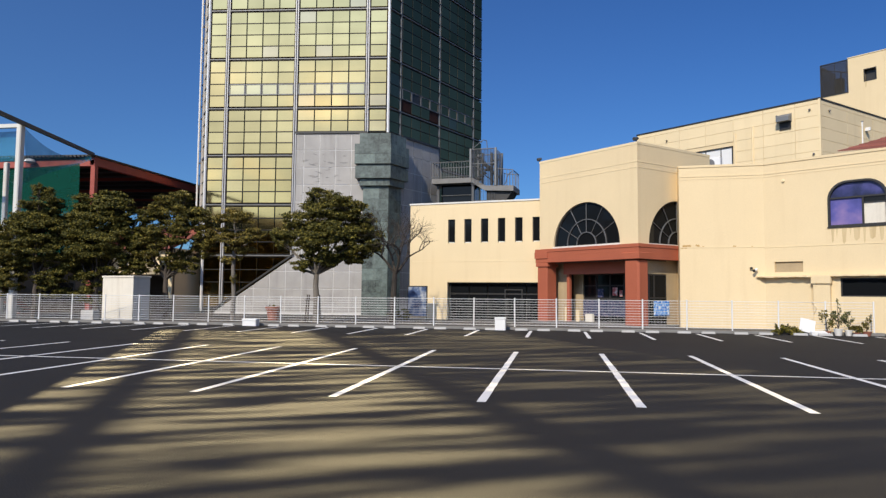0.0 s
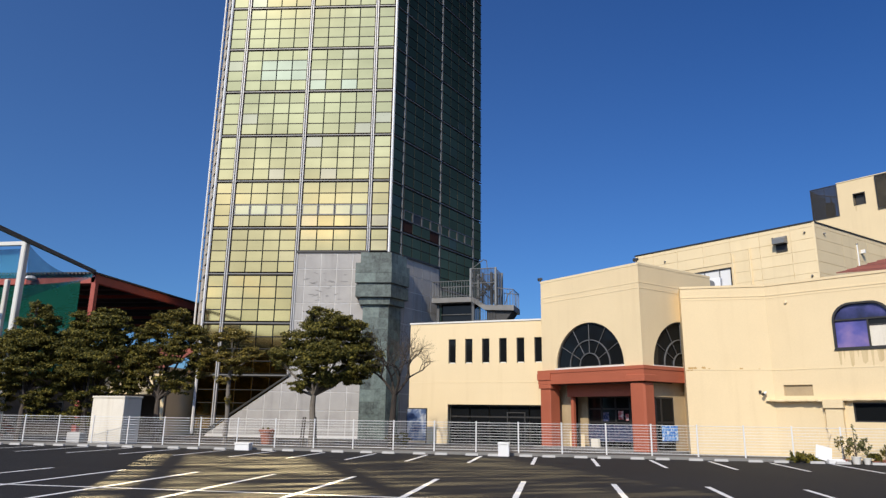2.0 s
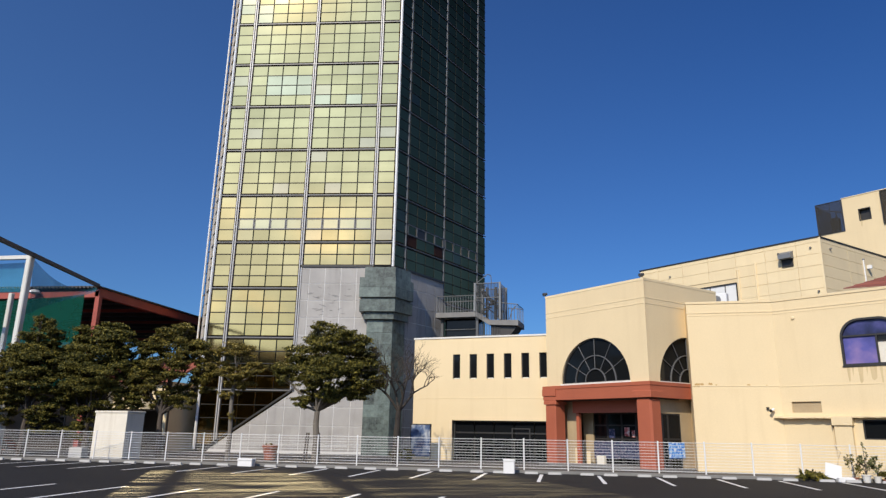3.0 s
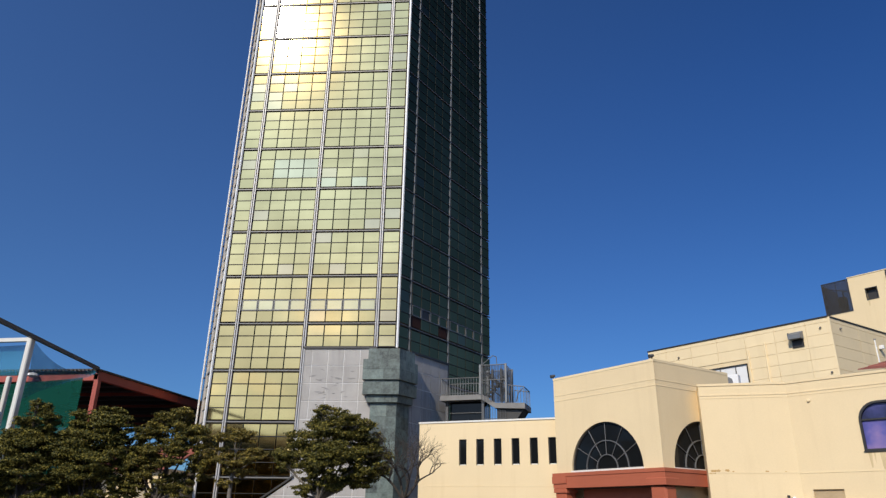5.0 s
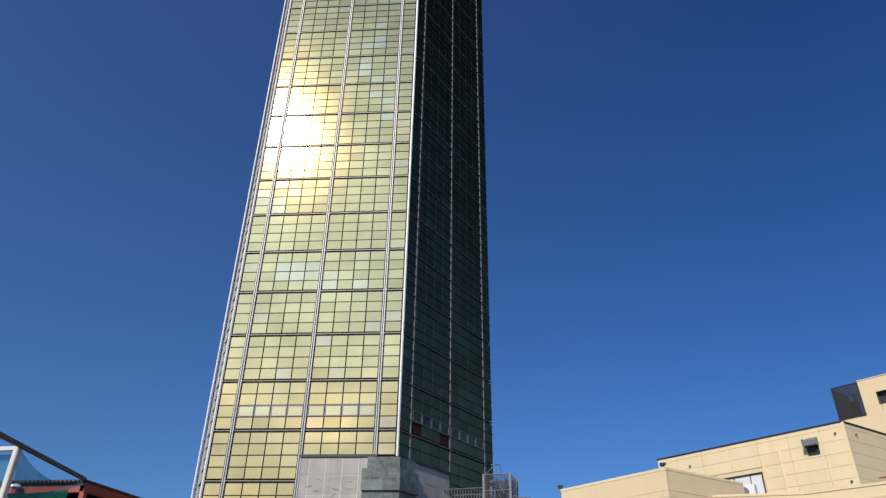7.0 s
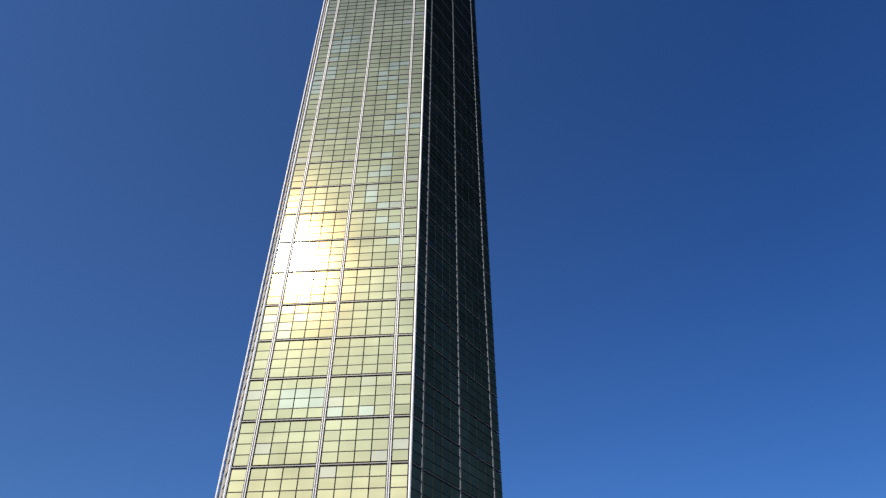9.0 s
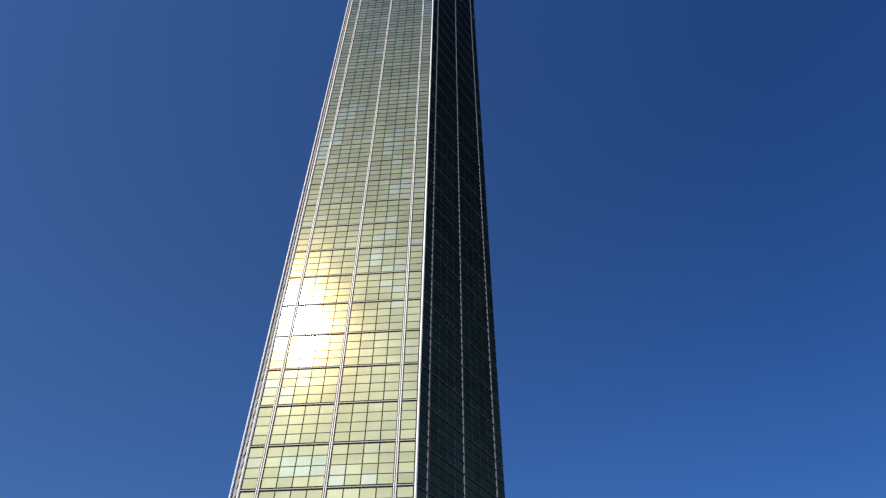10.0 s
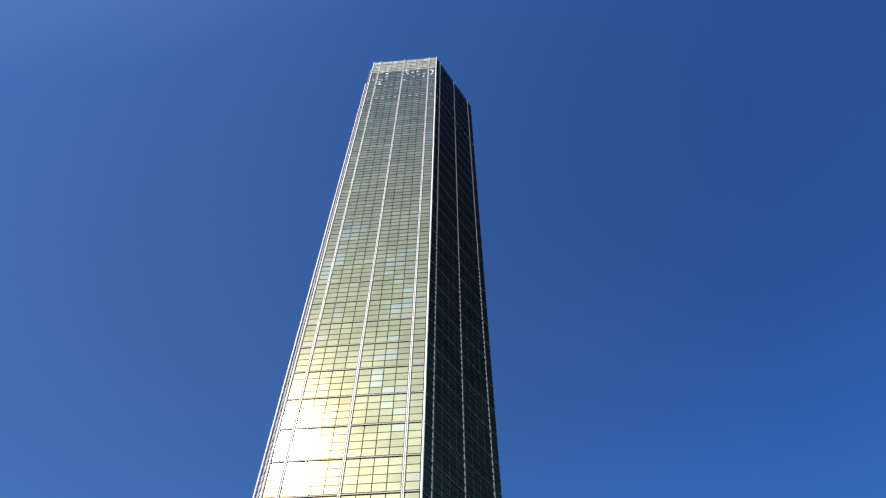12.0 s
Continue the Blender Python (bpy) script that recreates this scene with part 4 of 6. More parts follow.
def fan_window(cx, z0, r, m):
    win = part("fan_window", Mesh().plate(arch(cx, z0, r, 28), [[(cx + (x - cx) * 0.955, z0 + 0.05 + (z - z0) * 0.95) for x, z in arch(cx, z0, r, 28)]], 0.1, 0.2, m), FRAME_DARK, block, "half-round fan window with dark glass")
    part("pane", Mesh().plate(arch(cx, z0 + 0.03, r * 0.97, 28), (), 0.16, 0.18, m), DARK_GLASS, win)
    for q, wd in ((0.60, 0.045), (0.30, 0.045)):
        ring_o = arch(cx, z0 + 0.03, r * q, 20) + [(x, z) for x, z in reversed(arch(cx, z0 + 0.03, r * q - wd, 20))]
        part("ring_bar", Mesh().plate(ring_o, (), 0.08, 0.15, m), FRAME_GREY, win)
    for a in (30, 60, 90, 120, 150):
        ca, sa = math.cos(radians(a)), math.sin(radians(a))
        p = Mesh()
        s = 0.28 * r
        e = r * (1.04 if a == 90 else 0.97)
        p.tube((cx + ca * s, 0.11, z0 + 0.03 + sa * s), (cx + ca * e, 0.11, z0 + 0.03 + sa * e), 0.019, n=5, m=m)
        part("spoke", p, FRAME_GREY, win)
    part("window_sill", Mesh().box(cx - r - 0.05, cx + r + 0.05, -0.05, 0.1, z0 - 0.09, z0, m), COPING, win, "white sill")


fan_window(3.62, 4.56, 2.45, AX)
fan_window(3.3, 4.51, 2.44, BX)
porch = thing("entrance_porch", "terracotta red porch frame with square pillars at the entrance", "porch")
part("beam", Mesh().plate([(-0.2, 3.66), (7.42, 3.66), (7.42, 4.28), (-0.2, 4.28)], (), -0.16, 0.5, AX).box(-0.22, 7.45, -0.19, 0.3, 4.28, 4.46, AX), TERRACOTTA, porch)
part("beam", Mesh().box(-0.02, 6.0, -0.155, 0.5, 3.66, 4.28, BX).box(0.0, 6.0, -0.185, 0.3, 4.28, 4.455, BX), TERRACOTTA, porch)
part("pillar", Mesh().box(-0.1, 0.72, -0.1, 0.7, 0.05, 3.66, AX, 0.04), TERRACOTTA, porch)
part("capital", Mesh().box(-0.2, 0.8, -0.17, 0.78, 3.42, 3.66, AX, 0.04).box(-0.24, 0.84, -0.21, 0.5, 3.9, 4.28, AX), TERRACOTTA, porch)
part("pillar", Mesh().box(6.42, 7.36, -0.12, 0.75, 0.05, 3.66, AX, 0.1), TERRACOTTA, porch)
part("capital", Mesh().box(6.3, 7.48, -0.24, 0.85, 3.66, 4.0, AX, 0.03), TERRACOTTA, porch)
part("inner_pillar", Mesh().box(1.45, 1.66, 0.8, 1.02, 0.16, 2.95, AX, 0.02), TERRACOTTA, porch, "slim red column")
part("inner_beam", Mesh().box(1.3, 6.4, 0.7, 1.15, 2.95, 3.6, AX), TERRACOTTA, porch)
# soffit coloured dark for the shade under the porch
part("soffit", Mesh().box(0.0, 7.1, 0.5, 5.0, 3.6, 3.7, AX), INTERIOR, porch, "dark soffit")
# floor takes the darker concrete, toned down for the shade under the porch
part("platform", Mesh().box(-0.5, 7.6, -0.35, 5.2, 0.072, 0.16, AX), CONCRETE_GREY, porch, "concrete porch floor")
# inner walls in the darkened cream: porch shade is put into the colour
part("cream_wall", Mesh().box(-0.08, 1.35, 1.1, 1.3, 0.16, 3.6, AX), CREAM_SHADED, porch)
part("cream_wall", Mesh().box(-0.08, 0.14, 0.72, 1.1, 0.16, 3.6, AX), CREAM_SHADED, porch)
part("cream_wall", Mesh().box(1.0, 1.75, 1.9, 2.1, 0.16, 3.6, AX), CREAM_SHADED, porch)
part("cream_wall", Mesh().box(0.45, 4.2, 0.3, 0.5, 2.9, 3.66, BX), CREAM_SHADED, porch)
lobby = thing("lobby_front", "dark glazed lobby front set back under the porch", "shopfront")
# back wall and fascia, dark as indoor shade, added to close off the sky
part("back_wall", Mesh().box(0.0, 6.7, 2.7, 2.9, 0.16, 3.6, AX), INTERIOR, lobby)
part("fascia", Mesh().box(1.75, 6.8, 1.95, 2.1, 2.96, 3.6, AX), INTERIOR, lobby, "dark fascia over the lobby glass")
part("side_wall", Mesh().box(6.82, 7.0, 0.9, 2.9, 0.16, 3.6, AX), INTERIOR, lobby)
for k in range(5):
    x0 = 1.78 + 1.0 * k
    f = part("glazing_frame", Mesh().plate(rect(x0, x0 + 0.98, 0.16, 2.95), [rect(x0 + 0.05, x0 + 0.93, 0.22, 1.5), rect(x0 + 0.05, x0 + 0.93, 1.58, 2.25), rect(x0 + 0.05, x0 + 0.93, 2.33, 2.9)], 1.95, 2.03, AX), FRAME_DARK, lobby)
    for za, zb in ((0.22, 1.5), (1.58, 2.25), (2.33, 2.9)):
        part("pane", Mesh().box(x0 + 0.05, x0 + 0.93, 1.98, 2.0, za, zb, AX), DARK_GLASS, f)
for x0, w_p, z0, h_p, m_p in ((3.95, 0.34, 1.72, 0.46, POSTER_RED), (4.45, 0.2, 1.66, 0.36, POSTER_RED), (2.85, 0.42, 1.6, 0.5, POSTER_SEA), (5.3, 0.3, 1.7, 0.4, POSTER_SEA)):
    part("poster", Mesh().box(x0, x0 + w_p, 1.955, 1.97, z0, z0 + h_p, AX), m_p, lobby, "small printed poster behind the lobby glass")
for k in range(2):
    x0 = 0.62 + 1.0 * k
    f = part("glazing_frame", Mesh().plate(rect(x0, x0 + 0.98, 0.16, 2.88), [rect(x0 + 0.05, x0 + 0.93, 0.22, 1.55), rect(x0 + 0.05, x0 + 0.93, 1.65, 2.82)], 0.3, 0.38, BX), FRAME_DARK, lobby)
    for za, zb in ((0.22, 1.55), (1.65, 2.82)):
        part("pane", Mesh().box(x0 + 0.05, x0 + 0.93, 0.33, 0.35, za, zb, BX), DARK_GLASS, f)
# the jamb's darker cream holds the porch shade too
part("side_jamb", Mesh().box(2.62, 4.2, 0.28, 0.5, 0.16, 2.9, BX), CREAM_SHADED, lobby, "cream jamb beside the glazing")
solid("banner", Mesh().box(1.85, 5.05, 1.8, 1.82, 0.5, 1.42, AX), POSTER_SEA, "dark blue printed banner in front of the lobby glass", "banner")
solid("banner", Mesh().box(1.44, 2.7, 0.2, 0.22, 0.67, 1.46, BX), POSTER_SKY, "bright blue and white printed banner by the entrance", "banner")
solid("white_bin", Mesh().box(2.2, 2.75, 1.55, 1.78, 0.16, 0.62, AX, 0.03), KIOSK_PAINT, "pale box standing before the lobby banner", "box")
solid("sandwich_board", Mesh().box(1.78, 2.06, 1.2, 1.26, 0.16, 0.85, AX, 0.02), CREAM, "cream notice board standing in the porch", "sign board")
solid("notice_post", Mesh().box(1.2, 1.33, 0.9, 0.96, 0.16, 1.02, AX, 0.02), CREAM, "narrow white post in the porch", "post")
blue_board = thing("poster_board", "tall blue poster board beside the annex wall", "sign board", pose(-8.75, 42.6, 0.07, 0, 0, -11))
part("sheet", Mesh().box(-0.62, 0.62, -0.03, 0.0, 0.25, 2.1), POSTER_BLUE, blue_board)
part("frame", bar_frame(-0.68, 0.68, 0.2, 2.15, 0.06, -0.04, 0.04), FRAME_DARK, blue_board)
for s in (-0.64, 0.64):
    part("leg", Mesh().box(s - 0.03, s + 0.03, -0.03, 0.03, 0, 0.22), FRAME_DARK, blue_board)

# ---- right wing ----
W1 = Matrix.Translation((6.5, 37.95, 0)) @ pose(0, 0, 0, 0, 0, -5)
W2 = Matrix.Translation((10.68, 37.585, 0)) @ pose(0, 0, 0, 0, 0, -37)
W3 = W2 @ pose(5.75, 0, 0, 0, 0, 37)
wing = thing("wing_building", "cream rendered two-storey wing with moulded parapet", "building")
part("wall", Mesh().plate(rect(0, 4.2, 0, 8.6), (), 0, 0.3, W1), CREAM, wing)
BIG = round_top(3.03, 5.6, 5.15, 7.36, 0.88)
part("wall", Mesh().plate(rect(-0.02, 5.75, 0, 8.6), [BIG, rect(3.5, 5.5, 1.77, 2.66), rect(0.48, 1.84, 2.99, 3.52)], 0, 0.3, W2), CREAM, wing)
part("wall", Mesh().box(0.01, 16, 0.0, 0.3, 0, 8.6, W3), CREAM, wing)
part("wall", Mesh().box(0.0, 0.3, 0.31, 3.4, 0, 8.6, W1), CREAM, wing)
part("roof", Mesh().prism([(6.9, 38.3), (10.8, 37.95), (15.4, 34.5), (30, 34.5), (30, 46), (8, 46)], 8.0, 8.15), ROOF_MEMBRANE, wing)
for z, h, o in ((8.6, 0.12, 0.035), (8.09, 0.06, 0.02), (7.95, 0.04, 0.012)):
    part("cornice", Mesh().box(-o, 4.2 + o * 0.3, -o, 0.0 if z < 8.5 else 0.32, z, z + h, W1), CREAM, wing)
    part("cornice", Mesh().box(0.0, 5.75 + o * 0.2, -o, 0.0 if z < 8.5 else 0.32, z, z + h, W2), CREAM, wing)
    part("cornice", Mesh().box(0.02, 16, -o, 0.0 if z < 8.5 else 0.32, z, z + h, W3), CREAM, wing)
part("string_line", Mesh().box(0, 4.2, -0.015, 0, 4.29, 4.33, W1), CREAM_PANEL, wing)
part("string_line", Mesh().box(0, 5.75, -0.015, 0, 4.26, 4.3, W2), CREAM_PANEL, wing)
# shade of the recess is put into the box's darker cream
part("shutter_box", Mesh().box(0.48, 1.84, 0.1, 0.3, 2.99, 3.52, W2), CREAM_SHADED, wing, "recessed cream shutter box")


def rough_ledge(x0, x1, z, out):
    """A render ledge with a broken, uneven lip, in one piece."""
    n = 16
    v = []
    for k in range(n + 1):
        x = x0 + (x1 - x0) * k / n
        o, d = out + jitter(0.035), jitter(0.02)
        v += [(x, 0.0, z - 0.05 + d), (x, -o, z - 0.03 + d), (x, -o, z + 0.05 + d * 0.4), (x, 0.0, z + 0.06)]
    f = [(4 * k + i, 4 * k + (i + 1) % 4, 4 * k + 4 + (i + 1) % 4, 4 * k + 4 + i) for k in range(n) for i in range(4)]
    f += [(0, 3, 2, 1), (4 * n, 4 * n + 1, 4 * n + 2, 4 * n + 3)]
    part("ledge", Mesh().add(v, f, W2), CREAM, wing, "worn cream ledge")


rough_ledge(-0.32, 2.28, 2.75, 0.34)
rough_ledge(3.16, 5.7, 2.78, 0.27)
part("pilaster", Mesh().box(2.35, 3.1, -0.22, 0.0, 0, 2.4, W2).box(2.28, 3.16, -0.3, 0.0, 2.4, 2.8, W2), CREAM, wing)
bw = part("window", Mesh().plate(BIG, [[(4.275 + (x - 4.275) * 0.92, 6.17 + (z - 6.17) * 0.92) for x, z in BIG]], -0.03, 0.16, W2), FRAME_DARK, wing, "round-topped window with purple film")
part("film_pane", Mesh().plate(rect(3.1, 4.5, 5.24, 6.5), (), 0.1, 0.12, W2), POSTER_PURPLE, bw, "purple film behind the glass")
part("side_pane", Mesh().plate(rect(4.58, 5.52, 5.24, 6.22), (), 0.1, 0.12, W2), KIOSK_PAINT, bw, "cream blind")
part("side_pane", Mesh().plate(rect(4.58, 5.52, 6.26, 6.5), (), 0.1, 0.12, W2), DARK_GLASS, bw)
top = clip(BIG, lambda x, z: 6.58 - z)
part("top_pane", Mesh().plate([(4.315 + (x - 4.315) * 0.95, z - 0.05 * (z - 6.58)) for x, z in top], (), 0.1, 0.12, W2), POSTER_DUSK, bw)
part("transom", Mesh().box(3.09, 5.54, 0.02, 0.14, 6.5, 6.58, W2).box(4.5, 4.58, 0.03, 0.14, 5.2, 6.5, W2).box(4.58, 5.52, 0.05, 0.14, 6.22, 6.26, W2), FRAME_DARK, bw)
part("sill", Mesh().box(3.0, 5.64, -0.05, 0.1, 5.09, 5.15, W2), FRAME_DARK, bw, "dark sill")
for x0, w_s, z0 in ((3.15, 0.16, 4.45), (3.36, 0.1, 4.62), (3.62, 0.22, 4.38), (3.95, 0.1, 4.7), (4.12, 0.3, 4.5), (4.52, 0.14, 4.36), (4.78, 0.3, 4.55), (5.2, 0.2, 4.45)):
    part("run_off_stain", Mesh().plate([(x0 + 0.04, z0), (x0 + w_s * 0.4, z0 - 0.08), (x0 + w_s - 0.05, z0 + 0.03), (x0 + w_s, 5.085), (x0, 5.085)], (), -0.004, 0.0, W2), CREAM_STREAK, wing, "brown run-off stain under the sill")
lw = part("low_window", bar_frame(3.5, 5.5, 1.77, 2.66, 0.06, 0.05, 0.15, W2), FRAME_DARK, wing, "wide dark low window")
part("pane", Mesh().box(3.56, 5.44, 0.09, 0.11, 1.83, 2.6, W2), DARK_GLASS, lw)
part("pipe", Mesh().tube((2.25, -0.08, 2.4), (2.25, -0.08, 1.55), 0.02, n=5, m=W2).tube((2.25, -0.08, 1.55), (2.5, -0.3, 1.2), 0.02, n=5, m=W2).tube((2.5, -0.3, 1.2), (2.35, -0.3, 0.9), 0.02, n=5, m=W2).tube((2.35, -0.3, 0.9), (2.4, -0.3, 0.0), 0.02, n=5, m=W2), CREAM_PANEL, wing)
for cx, cz, rr in ((0.26, 4.36, 0.17), (0.5, 4.40, 0.10), (0.9, 4.42, 0.11), (1.2, 4.36, 0.05), (0.12, 4.30, 0.07), (2.75, 4.36, 0.08), (3.6, 4.34, 0.05)):
    blob = [(cx + rr * (1 + jitter(0.5)) * math.cos(a), cz + rr * 0.6 * (1 + jitter(0.5)) * math.sin(a)) for a in np.linspace(0, 2 * math.pi, 12)[:-1]]
    part("stain_patch", Mesh().plate(blob, (), -0.004, 0, W1), RUST_STAIN, wing, "ochre stain where plaster has come off")
cctv = thing("security_camera", "small dark security camera on the cream wall", "security camera", W1 @ pose(3.66, 0, 3.06))
part("bracket", Mesh().tube((0, 0, 0.08), (0, -0.16, 0.08), 0.025, n=6), STEEL_GREY, cctv)
part("housing", Mesh().tube((0.12, -0.14, 0.1), (-0.02, -0.26, 0.02), 0.06, n=8), WHITE_PAINT, cctv, "pale housing")
part("lens_hood", Mesh().tube((-0.02, -0.26, 0.02), (-0.08, -0.31, -0.01), 0.068, n=8), FRAME_DARK, cctv, "dark lens hood")
part("junction_box", Mesh().box(-0.2, -0.07, -0.1, 0.0, 0.08, 0.2, None, 0.015), FRAME_DARK, cctv, "dark junction box")
part("pin_lamp", Mesh().lathe([(0.07, 0), (0.09, 0.03), (0.06, 0.09)], 10, W2 @ pose(1.0, 0, 7.66, 90, 0, 0)), CREAM_PANEL, wing)

# ---- hall behind, clad in cream panels ----
HA = Matrix.Translation((6.45, 56.3, 0)) @ pose(0, 0, 0, 0, 0, -41.5)
HB = Matrix.Translation((16.89, 47.06, 0)) @ pose(0, 0, 0, 0, 0, 43)
hall = thing("hall_building", "tall cream panel-clad hall behind the wing", "building")
part("wall", Mesh().plate(rect(0, 13.94, 0, 14.65), [rect(3.9, 8.05, 11.0, 12.5)], 0.06, 0.35, HA), CREAM, hall)
part("wall", Mesh().box(0.05, 20, 0.06, 0.35, 0, 14.65, HB), CREAM, hall)
part("roof", Mesh().box(0, 13.9, 0.35, 16, 14.2, 14.4, HA), ROOF_MEMBRANE, hall)
part("roof_edge", Mesh().box(-0.05, 14.0, -0.03, 0.4, 14.65, 14.735, HA), FRAME_DARK, hall, "dark roof edge")
part("roof_edge", Mesh().box(0.0, 20, -0.03, 0.4, 14.65, 14.735, HB), FRAME_DARK, hall, "dark roof edge")
for k in range(8):
    c, d = 8.9 + 0.78 * k + 0.01, min(8.9 + 0.78 * (k + 1), 14.64) - 0.01
    for a, b in [(0.0, 1.65)] + [(1.65 + 2.15 * j, 3.8 + 2.15 * j) for j in range(5)] + [(12.4, 13.9)]:
        cuts = [(a + 0.01, b - 0.01)]
        if b > 3.9 and a < 8.05 and d > 11.0 and c < 12.5:
            cuts = [(a + 0.01, min(b - 0.01, 3.9)), (max(a + 0.01, 8.05), b - 0.01)]
        for p, q in cuts:
            if q - p > 0.1:
                part("cladding_panel", Mesh().plate(rect(p, q, c, d), (), 0.02, 0.06, HA), CREAM_PANEL, hall)
    for j in range(4):
        part("cladding_panel", Mesh().plate(rect(0.06 + 3.6 * j, 3.6 * j + 3.63, c, d), (), 0.02, 0.06, HB), CREAM_PANEL, hall)
hw = part("window", bar_frame(3.9, 8.05, 11.0, 12.5, 0.08, 0.0, 0.12, HA), FRAME_DARK, hall, "wide window with white blinds")
for k, (a, b) in enumerate(((3.98, 4.84), (4.9, 5.92), (5.98, 7.1), (7.16, 7.97))):
    part("pane", Mesh().box(a, b, 0.08, 0.1, 11.08, 12.42, HA), WHITE_PAINT if k else DARK_GLASS, hw, "white blind" if k else "")
part("mullion", Mesh().box(4.84, 4.9, 0.02, 0.12, 11.08, 12.42, HA).box(5.92, 5.98, 0.02, 0.12, 11.08, 12.42, HA).box(7.1, 7.16, 0.02, 0.12, 11.08, 12.42, HA), FRAME_GREY, hw)
part("downpipe", Mesh().tube((9.52, -0.06, 10.5), (9.52, -0.06, 13.65), 0.06, n=7, m=HA), CREAM_PANEL, hall)
part("downpipe", Mesh().tube((8.24, -0.05, 10.5), (8.24, -0.05, 13.35), 0.06, n=7, m=HA), CREAM_PANEL, hall)
part("corner_trim", Mesh().box(13.9, 14.02, -0.02, 0.1, 0, 14.65, HA), CREAM_PANEL, hall)
vent = thing("vent_hood", "grey sheet metal vent hood on the hall wall", "vent", HA @ pose(11.78, 0, 13.6))
part("hood", Mesh().add([(-0.42, 0, 0.45), (0.42, 0, 0.45), (0.42, -0.5, 0.2), (-0.42, -0.5, 0.2), (-0.42, 0, -0.1), (0.42, 0, -0.1), (0.42, -0.5, -0.1), (-0.42, -0.5, -0.1)], [(3, 2, 1, 0), (4, 5, 6, 7), (0, 1, 5, 4), (1, 2, 6, 5), (2, 3, 7, 6), (3, 0, 4, 7)]), ALU_DULL, vent)
part("grille", Mesh().box(-0.38, 0.38, -0.06, 0.0, -0.6, -0.1), FRAME_DARK, vent)
for u, z in ((13.36, 14.03), (11.22, 14.0), (2.73, 13.76), (13.55, 11.05)):
    part("vent_cap", Mesh().lathe([(0.06, 0), (0.08, 0.05), (0.04, 0.14)], 8, HA @ pose(u, 0.02, z, 90, 0, 0)), FRAME_GREY, hall)
for u, z in ((1.27, 14.04), (5.58, 13.95)):
    part("vent_cap", Mesh().lathe([(0.06, 0), (0.08, 0.05), (0.04, 0.14)], 8, HB @ pose(u, 0.02, z, 90, 0, 0)), FRAME_GREY, hall)
part("wall_lamp", Mesh().box(6.05, 6.25, -0.3, 0.02, 13.35, 13.6, HB, 0.04).tube((5.55, -0.05, 12.2), (5.55, -0.05, 13.9), 0.05, n=6, m=HB), WHITE_PAINT, hall)

PENT = pose(23.5, 59.4, 0.0, 0, 0, -41.5)
pent = thing("roof_house", "cream stair house on the hall roof with a small dark opening", "building", PENT)
part("wall", Mesh().plate(rect(0.1, 8, 13.2, 21.25), [rect(1.24, 2.16, 19.05, 20.08)], 0, 0.3), CREAM, pent)
part("wall", Mesh().box(0.1, 0.4, 0.31, 5, 13.2, 21.25), CREAM, pent)
part("roof", Mesh().box(0.4, 8, 0.3, 5, 21.0, 21.2), ROOF_MEMBRANE, pent)
part("coping", Mesh().box(0.06, 8, -0.04, 0.32, 21.25, 21.31), CREAM_PANEL, pent)
# a dark sheet behind the hole, standing in for the shade inside
part("dark_opening", Mesh().box(1.1, 2.3, 0.31, 0.35, 18.95, 20.2), FRAME_DARK, pent)
part("window_frame", bar_frame(1.24, 2.16, 19.05, 20.08, 0.06, -0.02, 0.06), FRAME_DARK, pent)
part("run_off_stain", Mesh().plate([(1.32, 18.62), (1.4, 18.55), (1.46, 19.04), (1.3, 19.04)], (), -0.004, 0.0), CREAM_STREAK, pent, "brown run-off below the opening")
part("wall", Mesh().box(-2.05, 0.1, 0.0, 0.3, 13.2, 18.42), CREAM, pent)
part("terrace", Mesh().box(-2.05, 0.1, 0.3, 3.4, 18.2, 18.42), ROOF_MEMBRANE, pent)
SCREEN_MESH = net_material("screen_mesh", (0.045, 0.042, 0.038), 0.6)
for x_s, w_s, y_s in ((-2.05, 2.12, 0.0), (3.0, 3.4, -0.12)):
    screen = thing("roof_screen", "dark mesh screen cage on the hall roof", "screen", PENT @ pose(x_s, y_s, 0))
    part("panel", Mesh().box(0.03, w_s - 0.02, 0.0, 0.03, 18.46, 21.15), SCREEN_MESH, screen)
    part("frame", bar_frame(0.0, w_s, 18.42, 21.2, 0.06, -0.03, 0.06), FRAME_DARK, screen)
    part("post", Mesh().tube((w_s * 0.52, 0.08, 18.46), (w_s * 0.52, 0.08, 21.15), 0.03, n=5), FRAME_GREY, screen)
    part("diagonal", Mesh().tube((0.5, 0.5, 20.75), (w_s - 0.1, 0.5, 20.2), 0.045, n=5), ALU, screen, "pale brace")
    part("duct", Mesh().box(w_s * 0.36, w_s * 0.62, 1.0, 1.6, 18.42, 20.1, None, 0.05).tube((w_s * 0.6, 0.9, 18.42), (w_s * 0.6, 0.9, 20.6), 0.06, n=6), ALU_DULL, screen, "grey duct behind the mesh")
    if x_s < 0:
        part("side", Mesh().box(-0.02, 0.02, 0.1, 3.2, 18.42, 21.15), SCREEN_MESH, screen)

